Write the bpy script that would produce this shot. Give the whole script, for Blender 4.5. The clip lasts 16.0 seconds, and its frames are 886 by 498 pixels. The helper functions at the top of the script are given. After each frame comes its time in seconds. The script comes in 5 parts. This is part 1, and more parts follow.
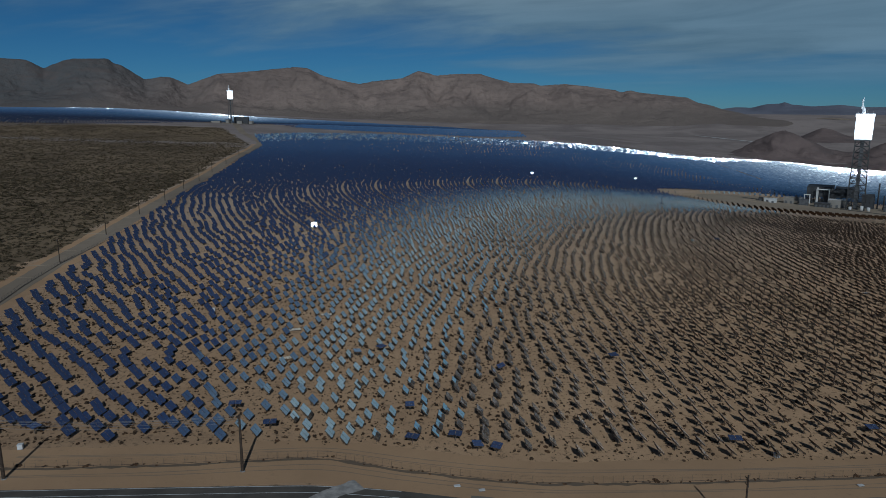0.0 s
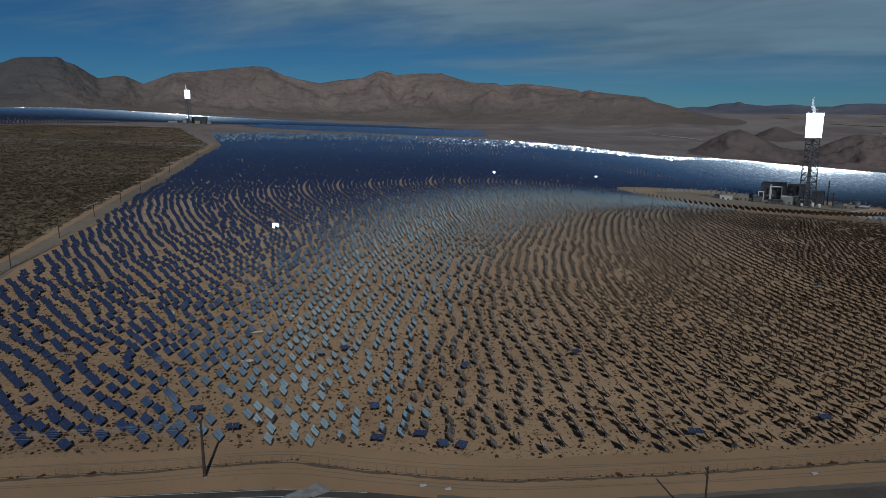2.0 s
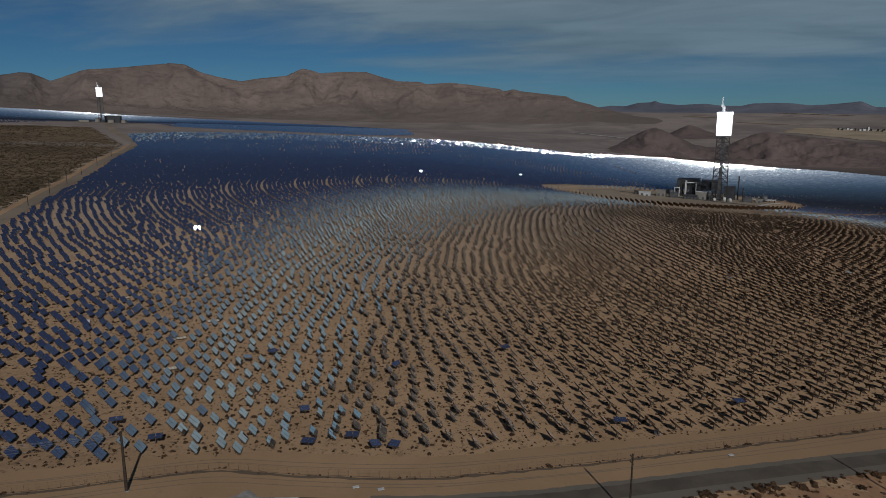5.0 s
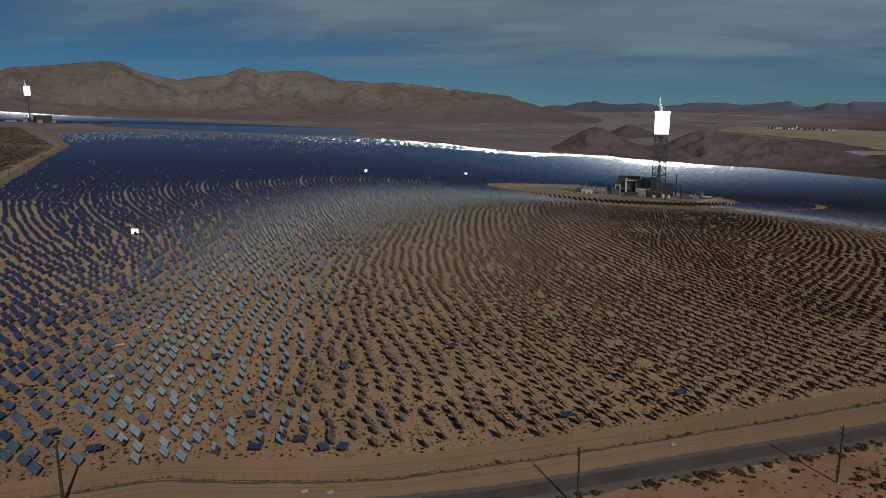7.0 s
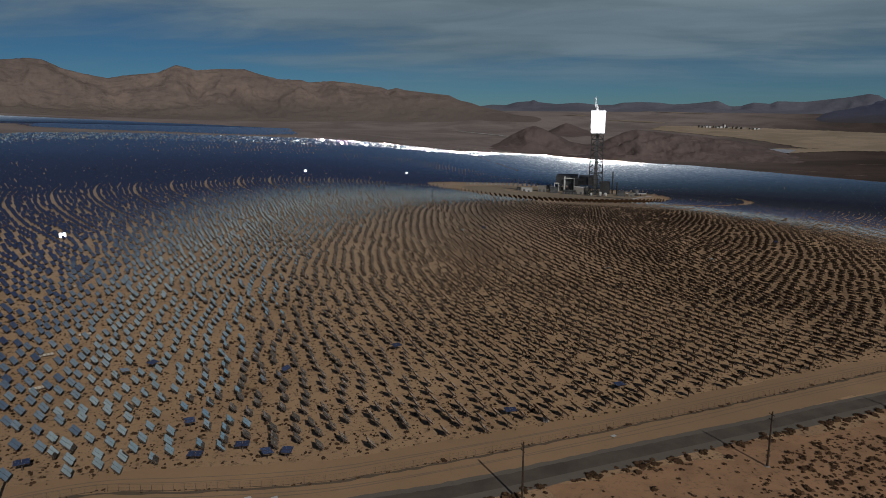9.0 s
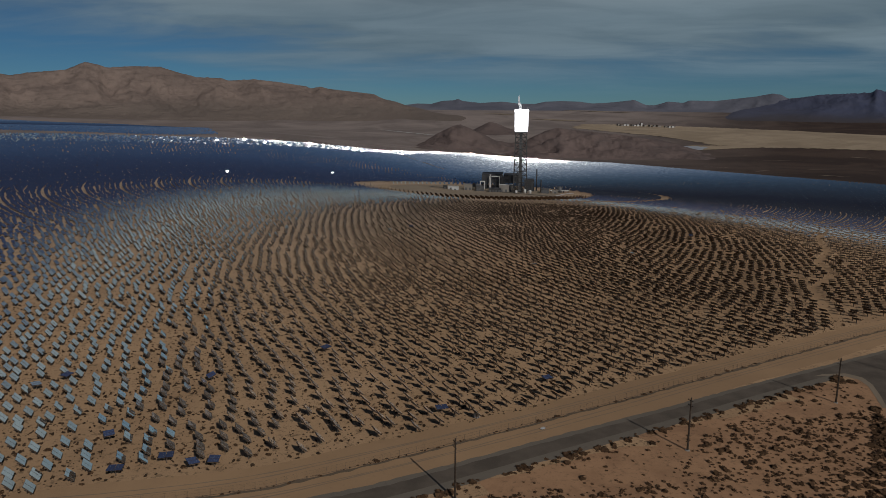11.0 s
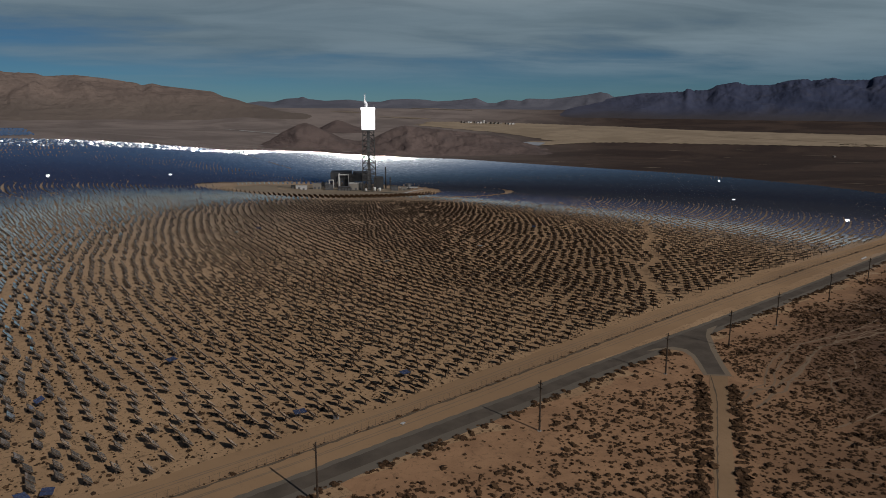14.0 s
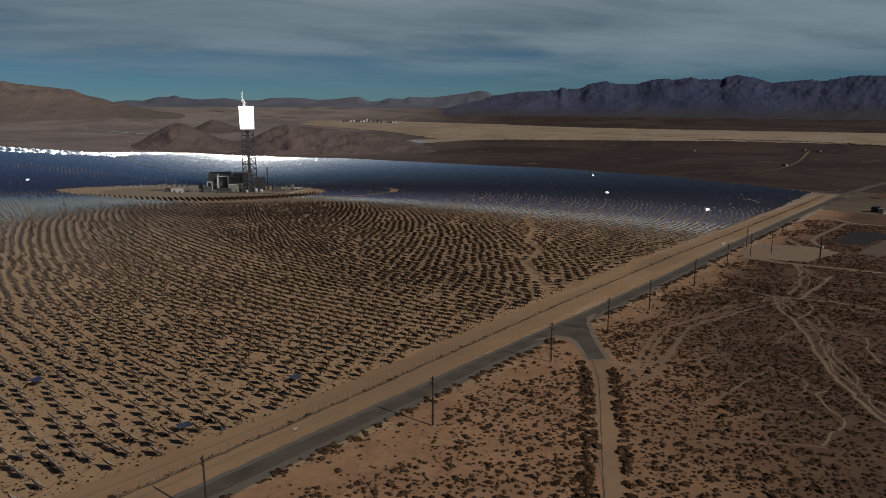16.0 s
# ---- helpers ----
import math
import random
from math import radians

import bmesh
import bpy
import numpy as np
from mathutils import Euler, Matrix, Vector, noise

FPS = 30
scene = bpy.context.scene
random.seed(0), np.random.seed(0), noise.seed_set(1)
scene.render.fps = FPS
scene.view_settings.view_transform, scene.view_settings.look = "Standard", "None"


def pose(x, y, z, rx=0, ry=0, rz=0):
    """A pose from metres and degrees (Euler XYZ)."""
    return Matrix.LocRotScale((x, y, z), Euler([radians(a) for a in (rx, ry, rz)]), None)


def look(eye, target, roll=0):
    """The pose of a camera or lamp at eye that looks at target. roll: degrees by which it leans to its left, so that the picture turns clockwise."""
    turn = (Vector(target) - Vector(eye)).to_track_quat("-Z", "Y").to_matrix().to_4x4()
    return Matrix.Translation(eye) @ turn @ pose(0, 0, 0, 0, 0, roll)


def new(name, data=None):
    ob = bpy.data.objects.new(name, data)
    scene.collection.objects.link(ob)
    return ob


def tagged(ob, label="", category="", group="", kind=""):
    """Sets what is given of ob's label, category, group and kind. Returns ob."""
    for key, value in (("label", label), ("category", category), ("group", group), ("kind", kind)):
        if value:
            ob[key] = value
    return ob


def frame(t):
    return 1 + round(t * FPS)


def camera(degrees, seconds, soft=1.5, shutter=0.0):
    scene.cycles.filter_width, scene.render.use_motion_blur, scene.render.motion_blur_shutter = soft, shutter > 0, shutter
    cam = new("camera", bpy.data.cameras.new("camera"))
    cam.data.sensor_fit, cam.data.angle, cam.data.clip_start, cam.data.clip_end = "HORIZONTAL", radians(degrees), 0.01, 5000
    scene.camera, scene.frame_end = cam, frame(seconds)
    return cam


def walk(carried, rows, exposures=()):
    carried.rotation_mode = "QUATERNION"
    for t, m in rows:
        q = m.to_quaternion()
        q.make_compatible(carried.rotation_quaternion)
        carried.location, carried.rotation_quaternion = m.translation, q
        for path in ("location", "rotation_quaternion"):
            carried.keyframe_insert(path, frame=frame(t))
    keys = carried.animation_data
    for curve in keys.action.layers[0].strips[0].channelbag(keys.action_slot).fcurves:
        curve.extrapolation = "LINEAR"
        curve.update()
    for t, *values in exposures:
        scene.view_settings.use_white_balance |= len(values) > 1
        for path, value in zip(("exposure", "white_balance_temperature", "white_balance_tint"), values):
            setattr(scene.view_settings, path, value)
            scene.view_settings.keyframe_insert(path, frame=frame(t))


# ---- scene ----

# ---------------------------------------------------------------- camera
EYE = 105.0
cam = camera(65.2, 16.0, soft=0.75)
# seconds, turn to the right, pitch, roll in degrees: the drone hovers and turns on the spot
TURNS = [
    (0.0, 0.00, -11.29, 0.05),
    (0.5, 0.08, -11.29, 0.09),
    (1.0, 1.06, -11.31, 0.08),
    (1.5, 2.08, -11.32, 0.10),
    (2.0, 3.09, -11.33, 0.09),
    (2.5, 4.09, -11.37, 0.08),
    (3.0, 5.08, -11.38, 0.05),
    (3.5, 6.08, -11.39, 0.03),
    (4.0, 7.07, -11.41, 0.04),
    (6.5, 12.47, -11.46, 0.03),
    (7.0, 13.64, -11.48, 0.04),
    (7.5, 14.79, -11.50, 0.04),
    (8.0, 16.00, -11.51, 0.02),
    (8.5, 17.23, -11.52, -0.02),
    (9.0, 18.51, -11.54, -0.00),
    (11.5, 26.37, -11.66, 0.01),
    (12.0, 28.28, -11.70, 0.04),
    (12.5, 30.29, -11.74, 0.05),
    (13.0, 32.44, -11.77, 0.08),
    (13.5, 34.70, -11.79, 0.07),
    (14.0, 37.00, -11.80, 0.03),
    (14.5, 39.28, -11.84, 0.08),
    (15.0, 41.58, -11.88, 0.07),
    (15.5, 43.96, -11.90, 0.11),
    (16.0, 46.48, -11.94, 0.16),
]
walk(cam, [(t, pose(0, 0, EYE, 90 + p, 0, -a) @ pose(0, 0, 0, 0, 0, -r)) for t, a, p, r in TURNS],
     exposures=[(0.0, -1.58, 5080, 3), (4.0, -1.61, 5640, 9), (9.0, -1.61, 6040, 11), (16.0, -1.47, 6230, 13)])

# ---------------------------------------------------------------- light
SUN_AZ, SUN_EL = 175.0, 34.5
sun_dir = np.array([math.sin(radians(SUN_AZ)) * math.cos(radians(SUN_EL)),
                    math.cos(radians(SUN_AZ)) * math.cos(radians(SUN_EL)), math.sin(radians(SUN_EL))])
sun_data = bpy.data.lights.new("sun", "SUN")
sun_data.energy, sun_data.angle, sun_data.color = 7.6, radians(0.6), (1.0, 0.94, 0.86)
sun = new("sun", sun_data)
sun.matrix_world = look(Vector(sun_dir) * 800, (0, 0, 0))

world = bpy.data.worlds.new("world")
scene.world = world
world.use_nodes = True


class Net:
    """Short hand for a node tree."""

    def __init__(self, tree):
        self.tree = tree
        tree.nodes.clear()

    def add(self, kind, values=()):
        node = self.tree.nodes.new(kind)
        for key, value in dict(values).items():
            self.put(node.inputs[key], value)
        return node

    def put(self, socket, value):
        if isinstance(value, bpy.types.NodeSocket):
            self.tree.links.new(value, socket)
        elif isinstance(value, bpy.types.Node):
            self.tree.links.new(value.outputs[0], socket)
        else:
            socket.default_value = value

    def math(self, op, a, b=0.0, c=0.0):
        node = self.add("ShaderNodeMath")
        node.operation = op
        for i, v in enumerate((a, b, c)):
            self.put(node.inputs[i], v)
        return node.outputs[0]

    def mix(self, factor, a, b, blend="MIX"):
        node = self.add("ShaderNodeMix")
        node.data_type, node.blend_type = "RGBA", blend
        self.put(node.inputs[0], factor)
        for i, v in ((6, a), (7, b)):
            self.put(node.inputs[i], (*v, 1) if isinstance(v, tuple) and len(v) == 3 else v)
        return node.outputs[2]

    def noise(self, vector, scale, detail=4.0, rough=0.55, distortion=0.0):
        node = self.add("ShaderNodeTexNoise", {"Scale": scale, "Detail": detail, "Roughness": rough, "Distortion": distortion})
        if vector is not None:
            self.put(node.inputs["Vector"], vector)
        return node.outputs[0]

    def ramp(self, value, lo, hi, a=0.0, b=1.0):
        node = self.add("ShaderNodeMapRange")
        node.interpolation_type = "SMOOTHSTEP"
        for i, v in enumerate((value, lo, hi, a, b)):
            self.put(node.inputs[i], v)
        return node.outputs[0]


def build_sky():
    n = Net(world.node_tree)
    sky = n.add("ShaderNodeTexSky")
    sky.sky_type = "NISHITA"
    sky.sun_disc, sky.sun_elevation, sky.sun_rotation = False, radians(SUN_EL), radians(SUN_AZ)
    sky.altitude, sky.air_density, sky.dust_density, sky.ozone_density = 2500, 0.9, 0.15, 4.0
    way = n.add("ShaderNodeTexCoord").outputs["Generated"]
    axes = n.add("ShaderNodeSeparateXYZ", {0: way})
    up = n.math("ADD", n.math("MAXIMUM", axes.outputs[2], 0.0), 0.11)
    flat = n.add("ShaderNodeCombineXYZ", {0: n.math("DIVIDE", axes.outputs[0], up), 1: n.math("DIVIDE", axes.outputs[1], up), 2: 0.0})
    stretch = n.add("ShaderNodeMapping")
    stretch.vector_type = "TEXTURE"
    for key, value in (("Vector", flat.outputs[0]), ("Rotation", (0, 0, radians(-28))), ("Scale", (2.3, 1.25, 1.0))):
        n.put(stretch.inputs[key], value)
    veil = n.noise(stretch.outputs[0], 0.9, 6.0, 0.55, 0.35)
    streak = n.noise(stretch.outputs[0], 1.9, 6.0, 0.56, 0.7)
    # thin high cloud in long streaks, thicker towards the north-east
    east = n.ramp(axes.outputs[0], -0.15, 0.45, -0.08, 0.34)
    low = n.ramp(axes.outputs[2], 0.02, 0.22, -0.06, 0.50)
    heap = n.math("ADD", n.math("ADD", n.math("MULTIPLY", veil, 1.15), n.math("MULTIPLY", streak, 0.35)), n.math("ADD", east, low))
    cover = n.ramp(heap, 0.72, 1.18)
    cover = n.math("MULTIPLY", cover, n.ramp(axes.outputs[2], 0.0, 0.09))
    cover = n.math("MULTIPLY", cover, n.ramp(axes.outputs[2], 0.16, 0.40, 1.0, 0.04))
    depth = n.mix(n.ramp(axes.outputs[2], 0.20, 0.46), (0.74, 1.19, 1.36), (0.50, 0.62, 1.08))
    # overhead the dry air is deep and dark
    depth = n.mix(n.ramp(axes.outputs[2], 0.64, 0.88), depth, (0.10, 0.16, 0.46))
    tone = n.mix(1.0, sky.outputs[0], depth, "MULTIPLY")
    bank = n.mix(n.ramp(n.math("ADD", n.math("MULTIPLY", veil, 0.4), n.math("MULTIPLY", streak, 0.6)), 0.36, 0.66), (6.3, 8.7, 9.7), (9.2, 12.0, 13.0))
    bank = n.mix(n.ramp(axes.outputs[0], 0.35, 0.75), bank, n.mix(n.ramp(n.math("ADD", n.math("MULTIPLY", veil, 0.55), n.math("MULTIPLY", streak, 0.45)), 0.34, 0.64), (6.6, 9.0, 9.9), (11.2, 14.4, 15.4)))
    # higher up the cloud is thicker and whiter
    bank = n.mix(n.ramp(axes.outputs[2], 0.11, 0.18), bank, n.mix(n.ramp(streak, 0.36, 0.64), (8.6, 10.5, 11.0), (12.6, 14.7, 14.9)))
    tone = n.mix(n.math("MULTIPLY", cover, n.ramp(axes.outputs[2], 0.12, 0.2, 0.88, 1.0)), tone, bank)
    # the bright aureole that thin cloud gives the sun
    sunward = n.add("ShaderNodeVectorMath")
    sunward.operation = "DOT_PRODUCT"
    n.put(sunward.inputs[0], way)
    n.put(sunward.inputs[1], tuple(sun_dir))
    dot = n.math("MAXIMUM", sunward.outputs["Value"], 0.0)
    halo = n.math("ADD", n.math("MULTIPLY", n.math("POWER", dot, 160.0), 26.0), n.math("MULTIPLY", n.math("POWER", dot, 30.0), 12.0))
    wide = n.add("ShaderNodeVectorMath")
    wide.operation = "SCALE"
    n.put(wide.inputs[0], (0.40, 0.86, 1.25))
    n.put(wide.inputs["Scale"], n.math("MULTIPLY", n.math("POWER", dot, 4.0), 3.6))
    tone = n.mix(1.0, tone, wide.outputs[0], "ADD")
    haze = n.add("ShaderNodeVectorMath")
    haze.operation = "SCALE"
    n.put(haze.inputs[0], (1.0, 0.98, 0.94))
    n.put(haze.inputs["Scale"], halo)
    tone = n.mix(1.0, tone, haze.outputs[0], "ADD")
    back = n.add("ShaderNodeBackground", {"Color": tone, "Strength": 0.050})
    n.tree.links.new(back.outputs[0], n.add("ShaderNodeOutputWorld").inputs[0])


build_sky()


# ---------------------------------------------------------------- materials
def surface(name, rough=0.9, metal=0.0):
    m = bpy.data.materials.new(name)
    m.use_nodes = True
    n = Net(m.node_tree)
    bsdf = n.add("ShaderNodeBsdfPrincipled", {"Roughness": rough, "Metallic": metal, "Specular IOR Level": 0.15 if rough >= 0.8 else 0.5})
    n.tree.links.new(bsdf.outputs[0], n.add("ShaderNodeOutputMaterial").inputs[0])
    return m, n, bsdf


def place_of(n):
    return n.add("ShaderNodeNewGeometry").outputs["Position"]


def bumped(n, bsdf, height, distance, strength=0.6):
    n.put(bsdf.inputs["Normal"], n.add("ShaderNodeBump", {"Height": height, "Distance": distance, "Strength": strength}).outputs[0])


def plain(name, colour, rough=0.6, metal=0.0, vary=0.15, scale=0.6, fine=6.0):
    """A painted, cast or rolled surface with stains at two scales."""
    m, n, bsdf = surface(name, rough, metal)
    at = place_of(n)
    broad, grain = n.noise(at, scale, 4.0), n.noise(at, fine, 3.0)
    dark = tuple(c * (1 - vary * 1.6) for c in colour)
    light = tuple(min(1.0, c * (1 + vary)) for c in colour)
    tone = n.mix(n.ramp(broad, 0.3, 0.7), dark, light)
    tone = n.mix(n.ramp(grain, 0.35, 0.75, 0.0, 0.35), tone, tuple(c * 0.7 for c in colour))
    n.put(bsdf.inputs["Base Color"], tone)
    bumped(n, bsdf, grain, 0.02, 0.3)
    return m


def soil(name, light, dark, scrub, pebble=0.5, scrub_amount=0.25):
    """Desert ground: washes and crusts, pebbles, and litter under the scrub."""
    m, n, bsdf = surface(name, 0.95)
    at = place_of(n)
    wash = n.noise(at, 0.006, 6.0, 0.6, 0.6)
    patch = n.noise(at, 0.045, 6.0, 0.65, 0.4)
    grit = n.noise(at, 0.55, 5.0, 0.7)
    fine = n.noise(at, 3.0, 4.0, 0.7)
    tone = n.mix(n.ramp(wash, 0.32, 0.68), dark, light)
    tone = n.mix(n.ramp(patch, 0.42, 0.75, 0.0, 0.6), tone, dark)
    tone = n.mix(n.ramp(grit, 0.56, 0.72, 0.0, scrub_amount), tone, scrub)
    tone = n.mix(n.ramp(fine, 0.55, 0.8, 0.0, pebble * 0.4), tone, tuple(c * 0.6 for c in dark))
    n.put(bsdf.inputs["Base Color"], tone)
    bumped(n, bsdf, n.math("ADD", n.math("MULTIPLY", grit, 0.7), n.math("MULTIPLY", fine, 0.3)), 0.25, 0.7)
    return m




def plain_soil():
    """The valley floor: sand near the plant, dark stony scrub flats farther off."""
    m, n, bsdf = surface("valley_soil", 0.95)
    at = place_of(n)
    xyz = n.add("ShaderNodeSeparateXYZ", {0: at})
    wash = n.noise(at, 0.0035, 7.0, 0.62, 0.9)
    patch = n.noise(at, 0.03, 6.0, 0.65, 0.4)
    grit = n.noise(at, 0.5, 5.0, 0.7)
    fine = n.noise(at, 3.0, 4.0, 0.7)
    tone = n.mix(n.ramp(wash, 0.32, 0.68), (0.336, 0.2135, 0.114), (0.424, 0.2747, 0.1505))
    tone = n.mix(n.ramp(patch, 0.42, 0.75, 0.0, 0.5), tone, (0.224, 0.1366, 0.073))
    tone = n.mix(n.ramp(grit, 0.53, 0.64, 0.0, 0.65), tone, (0.092, 0.0612, 0.035))
    tone = n.mix(n.ramp(fine, 0.5, 0.72, 0.0, 0.45), tone, (0.096, 0.0652, 0.0395))
    # haze over the western field, painted in as paler and greyer soil
    pale = n.math("MULTIPLY", n.ramp(n.math("SUBTRACT", xyz.outputs[0], n.math("MULTIPLY", xyz.outputs[1], 0.8)), 150.0, -300.0), n.ramp(xyz.outputs[1], 300.0, 750.0))
    pale = n.math("MAXIMUM", pale, n.ramp(n.math("SUBTRACT", xyz.outputs[0], n.math("MULTIPLY", xyz.outputs[1], 0.35)), 380.0, 700.0))
    tone = n.mix(n.math("MULTIPLY", pale, 0.5), tone, n.mix(n.ramp(patch, 0.35, 0.65), (0.3362, 0.284, 0.2251), (0.2542, 0.2096, 0.162)))
    # dark stony flats north and east of the mirror field
    dx, dy = n.math("SUBTRACT", xyz.outputs[0], 520.0), n.math("SUBTRACT", xyz.outputs[1], 900.0)
    far = n.math("SQRT", n.math("ADD", n.math("MULTIPLY", dx, dx), n.math("MULTIPLY", dy, dy)))
    flats = n.ramp(n.math("ADD", far, n.math("MULTIPLY", wash, 500.0)), 1050.0, 1500.0)
    east, north = xyz.outputs[0], xyz.outputs[1]
    ragged = n.math("MULTIPLY", patch, 60.0)
    edge = n.math("MINIMUM", n.math("ADD", n.math("MULTIPLY", n.math("SUBTRACT", north, 334.0), 0.37), 1211.0), 1440.0)
    beyond = n.ramp(n.math("SUBTRACT", n.math("ADD", east, ragged), edge), 30.0, 90.0)
    rim = n.math("MAXIMUM", n.math("SUBTRACT", 1878.0, n.math("MULTIPLY", east, 0.25)), n.math("ADD", n.math("MULTIPLY", east, 0.97), 1099.0))
    rim = n.math("MINIMUM", rim, n.math("SUBTRACT", 3227.0, east))
    past = n.ramp(n.math("SUBTRACT", n.math("ADD", north, ragged), rim), 15.0, 50.0)
    flats = n.math("MAXIMUM", flats, n.math("MAXIMUM", beyond, past))
    stone = n.mix(n.ramp(wash, 0.4, 0.62), (0.034, 0.0215, 0.0155), (0.060, 0.039, 0.0275))
    # fan gravel to the north, paled and greyed to paint in haze
    hazed_fans = n.mix(n.ramp(wash, 0.35, 0.65), (0.148, 0.120, 0.104), (0.222, 0.181, 0.155))
    stone = n.mix(n.ramp(n.math("SUBTRACT", north, n.math("MULTIPLY", east, 0.75)), 0.0, 1500.0), stone, hazed_fans)
    stone = n.mix(n.ramp(patch, 0.56, 0.74, 0.0, 0.4), stone, (0.092, 0.0691, 0.0502))
    tone = n.mix(flats, tone, stone)
    n.put(bsdf.inputs["Base Color"], tone)
    bumped(n, bsdf, n.math("ADD", n.math("MULTIPLY", grit, 0.7), n.math("MULTIPLY", fine, 0.3)), 0.25, 0.7)
    return m


VALLEY = plain_soil()
GRADED = soil("graded_sand", (0.352, 0.2236, 0.1186), (0.256, 0.1612, 0.0862), (0.16, 0.1106, 0.0693), 0.5, 0.3)
SIDETRACK = soil("orange_dirt_track", (0.308, 0.1991, 0.1093), (0.228, 0.1454, 0.0785), (0.152, 0.098, 0.0547), 0.4, 0.3)
TRACK = soil("dirt_track", (0.336, 0.2449, 0.154), (0.264, 0.1896, 0.1193), (0.176, 0.1304, 0.0847), 0.3, 0.12)


def scrub_soil():
    """Orange sand by the road and west of the side track, darker stony red-brown soil to the south-east."""
    m, n, bsdf = surface("scrub_soil", 0.95)
    at = place_of(n)
    xyz = n.add("ShaderNodeSeparateXYZ", {0: at})
    x, y = xyz.outputs[0], xyz.outputs[1]
    wash, patch, grit, fine = n.noise(at, 0.012, 6.0, 0.6, 0.8), n.noise(at, 0.06, 6.0, 0.65, 0.4), n.noise(at, 0.55, 5.0, 0.7), n.noise(at, 3.0, 4.0, 0.7)
    aside = n.math("SUBTRACT", n.math("MULTIPLY", n.math("SUBTRACT", x, 262.0), 0.545), n.math("MULTIPLY", n.math("SUBTRACT", y, 153.0), 0.84))
    south = n.math("SUBTRACT", n.math("ADD", n.math("MULTIPLY", x, 0.107), 160.0), y)
    rough = n.math("ADD", n.math("MULTIPLY", wash, 70.0), n.math("MULTIPLY", patch, 30.0))
    stony = n.math("MINIMUM", n.ramp(n.math("ADD", aside, rough), 38.0, 130.0), n.ramp(n.math("ADD", south, rough), 58.0, 100.0))
    sand = n.mix(n.ramp(patch, 0.35, 0.65), (0.26, 0.1469, 0.0778), (0.34, 0.1959, 0.1032))
    stone = n.mix(n.ramp(patch, 0.35, 0.65), (0.0784, 0.0442, 0.0262), (0.128, 0.0727, 0.0423))
    tone = n.mix(stony, sand, stone)
    tone = n.mix(n.ramp(grit, 0.52, 0.68, 0.0, 0.5), tone, (0.068, 0.0427, 0.0262))
    tone = n.mix(n.ramp(fine, 0.52, 0.76, 0.0, 0.3), tone, (0.088, 0.0569, 0.0354))
    n.put(bsdf.inputs["Base Color"], tone)
    bumped(n, bsdf, n.math("ADD", n.math("MULTIPLY", grit, 0.7), n.math("MULTIPLY", fine, 0.3)), 0.25, 0.7)
    return m


SCRUBLAND = scrub_soil()
WESTSOIL = soil("stony_scrub_soil", (0.16, 0.113, 0.0639), (0.096, 0.0672, 0.0385), (0.0448, 0.0363, 0.0216), 0.8, 0.5)
PERIMETER = soil("grey_packed_dirt", (0.216, 0.1699, 0.1193), (0.152, 0.1185, 0.0832), (0.104, 0.0869, 0.0678), 0.4, 0.3)
FAINT = soil("worn_track", (0.24, 0.1699, 0.1078), (0.184, 0.1304, 0.0832), (0.072, 0.0521, 0.0347), 0.6, 0.5)
BARE = soil("bare_crust", (0.288, 0.2291, 0.1617), (0.16, 0.1248, 0.0886), (0.064, 0.049, 0.0354), 0.3, 0.4)
PLAYA = soil("playa_clay", (0.32, 0.2489, 0.1656), (0.232, 0.1778, 0.117), (0.176, 0.1343, 0.0909), 0.1, 0.3)
GRAVEL = soil("gravel_yard", (0.24, 0.1912, 0.1324), (0.18, 0.1406, 0.097), (0.12, 0.0948, 0.0678), 0.5, 0.2)


def asphalt(name, dark, light):
    m, n, bsdf = surface(name, 0.85)
    at = place_of(n)
    worn, grain = n.noise(at, 0.12, 5.0, 0.6), n.noise(at, 9.0, 3.0, 0.8)
    tone = n.mix(n.ramp(worn, 0.3, 0.7), dark, light)
    tone = n.mix(n.ramp(grain, 0.5, 0.8, 0.0, 0.4), tone, tuple(c * 1.5 for c in light))
    n.put(bsdf.inputs["Base Color"], tone)
    bumped(n, bsdf, grain, 0.02, 0.5)
    return m


LOT = soil("dull_bare_soil", (0.14, 0.1027, 0.0678), (0.096, 0.0711, 0.047), (0.068, 0.0506, 0.0347), 0.5, 0.4)
ASPHALT = asphalt("asphalt", (0.050, 0.044, 0.036), (0.082, 0.0715, 0.0575))
OLDASPHALT = asphalt("old_asphalt", (0.071, 0.057, 0.043), (0.104, 0.084, 0.063))
ROADPAINT = plain("road_paint", (0.462, 0.4565, 0.4264), 0.7, 0, 0.2, 0.8)
SEAL = plain("worn_concrete", (0.252, 0.2324, 0.205), 0.85, 0, 0.2, 0.5)


def mirror():
    m, n, bsdf = surface("mirror_glass", 0.06, 0.985)
    dust = n.noise(place_of(n), 0.35, 3.0, 0.6)
    n.put(bsdf.inputs["Base Color"], n.mix(n.ramp(dust, 0.3, 0.75), (0.85, 0.875, 0.84), (0.755, 0.765, 0.725)))
    n.put(bsdf.inputs["Roughness"], n.ramp(dust, 0.3, 0.8, 0.035, 0.07))
    # a film of desert dust
    n.put(bsdf.inputs["Sheen Weight"], 0.50)
    n.put(bsdf.inputs["Sheen Roughness"], 0.35)
    n.put(bsdf.inputs["Sheen Tint"], (1.0, 0.91, 0.80, 1.0))
    return m


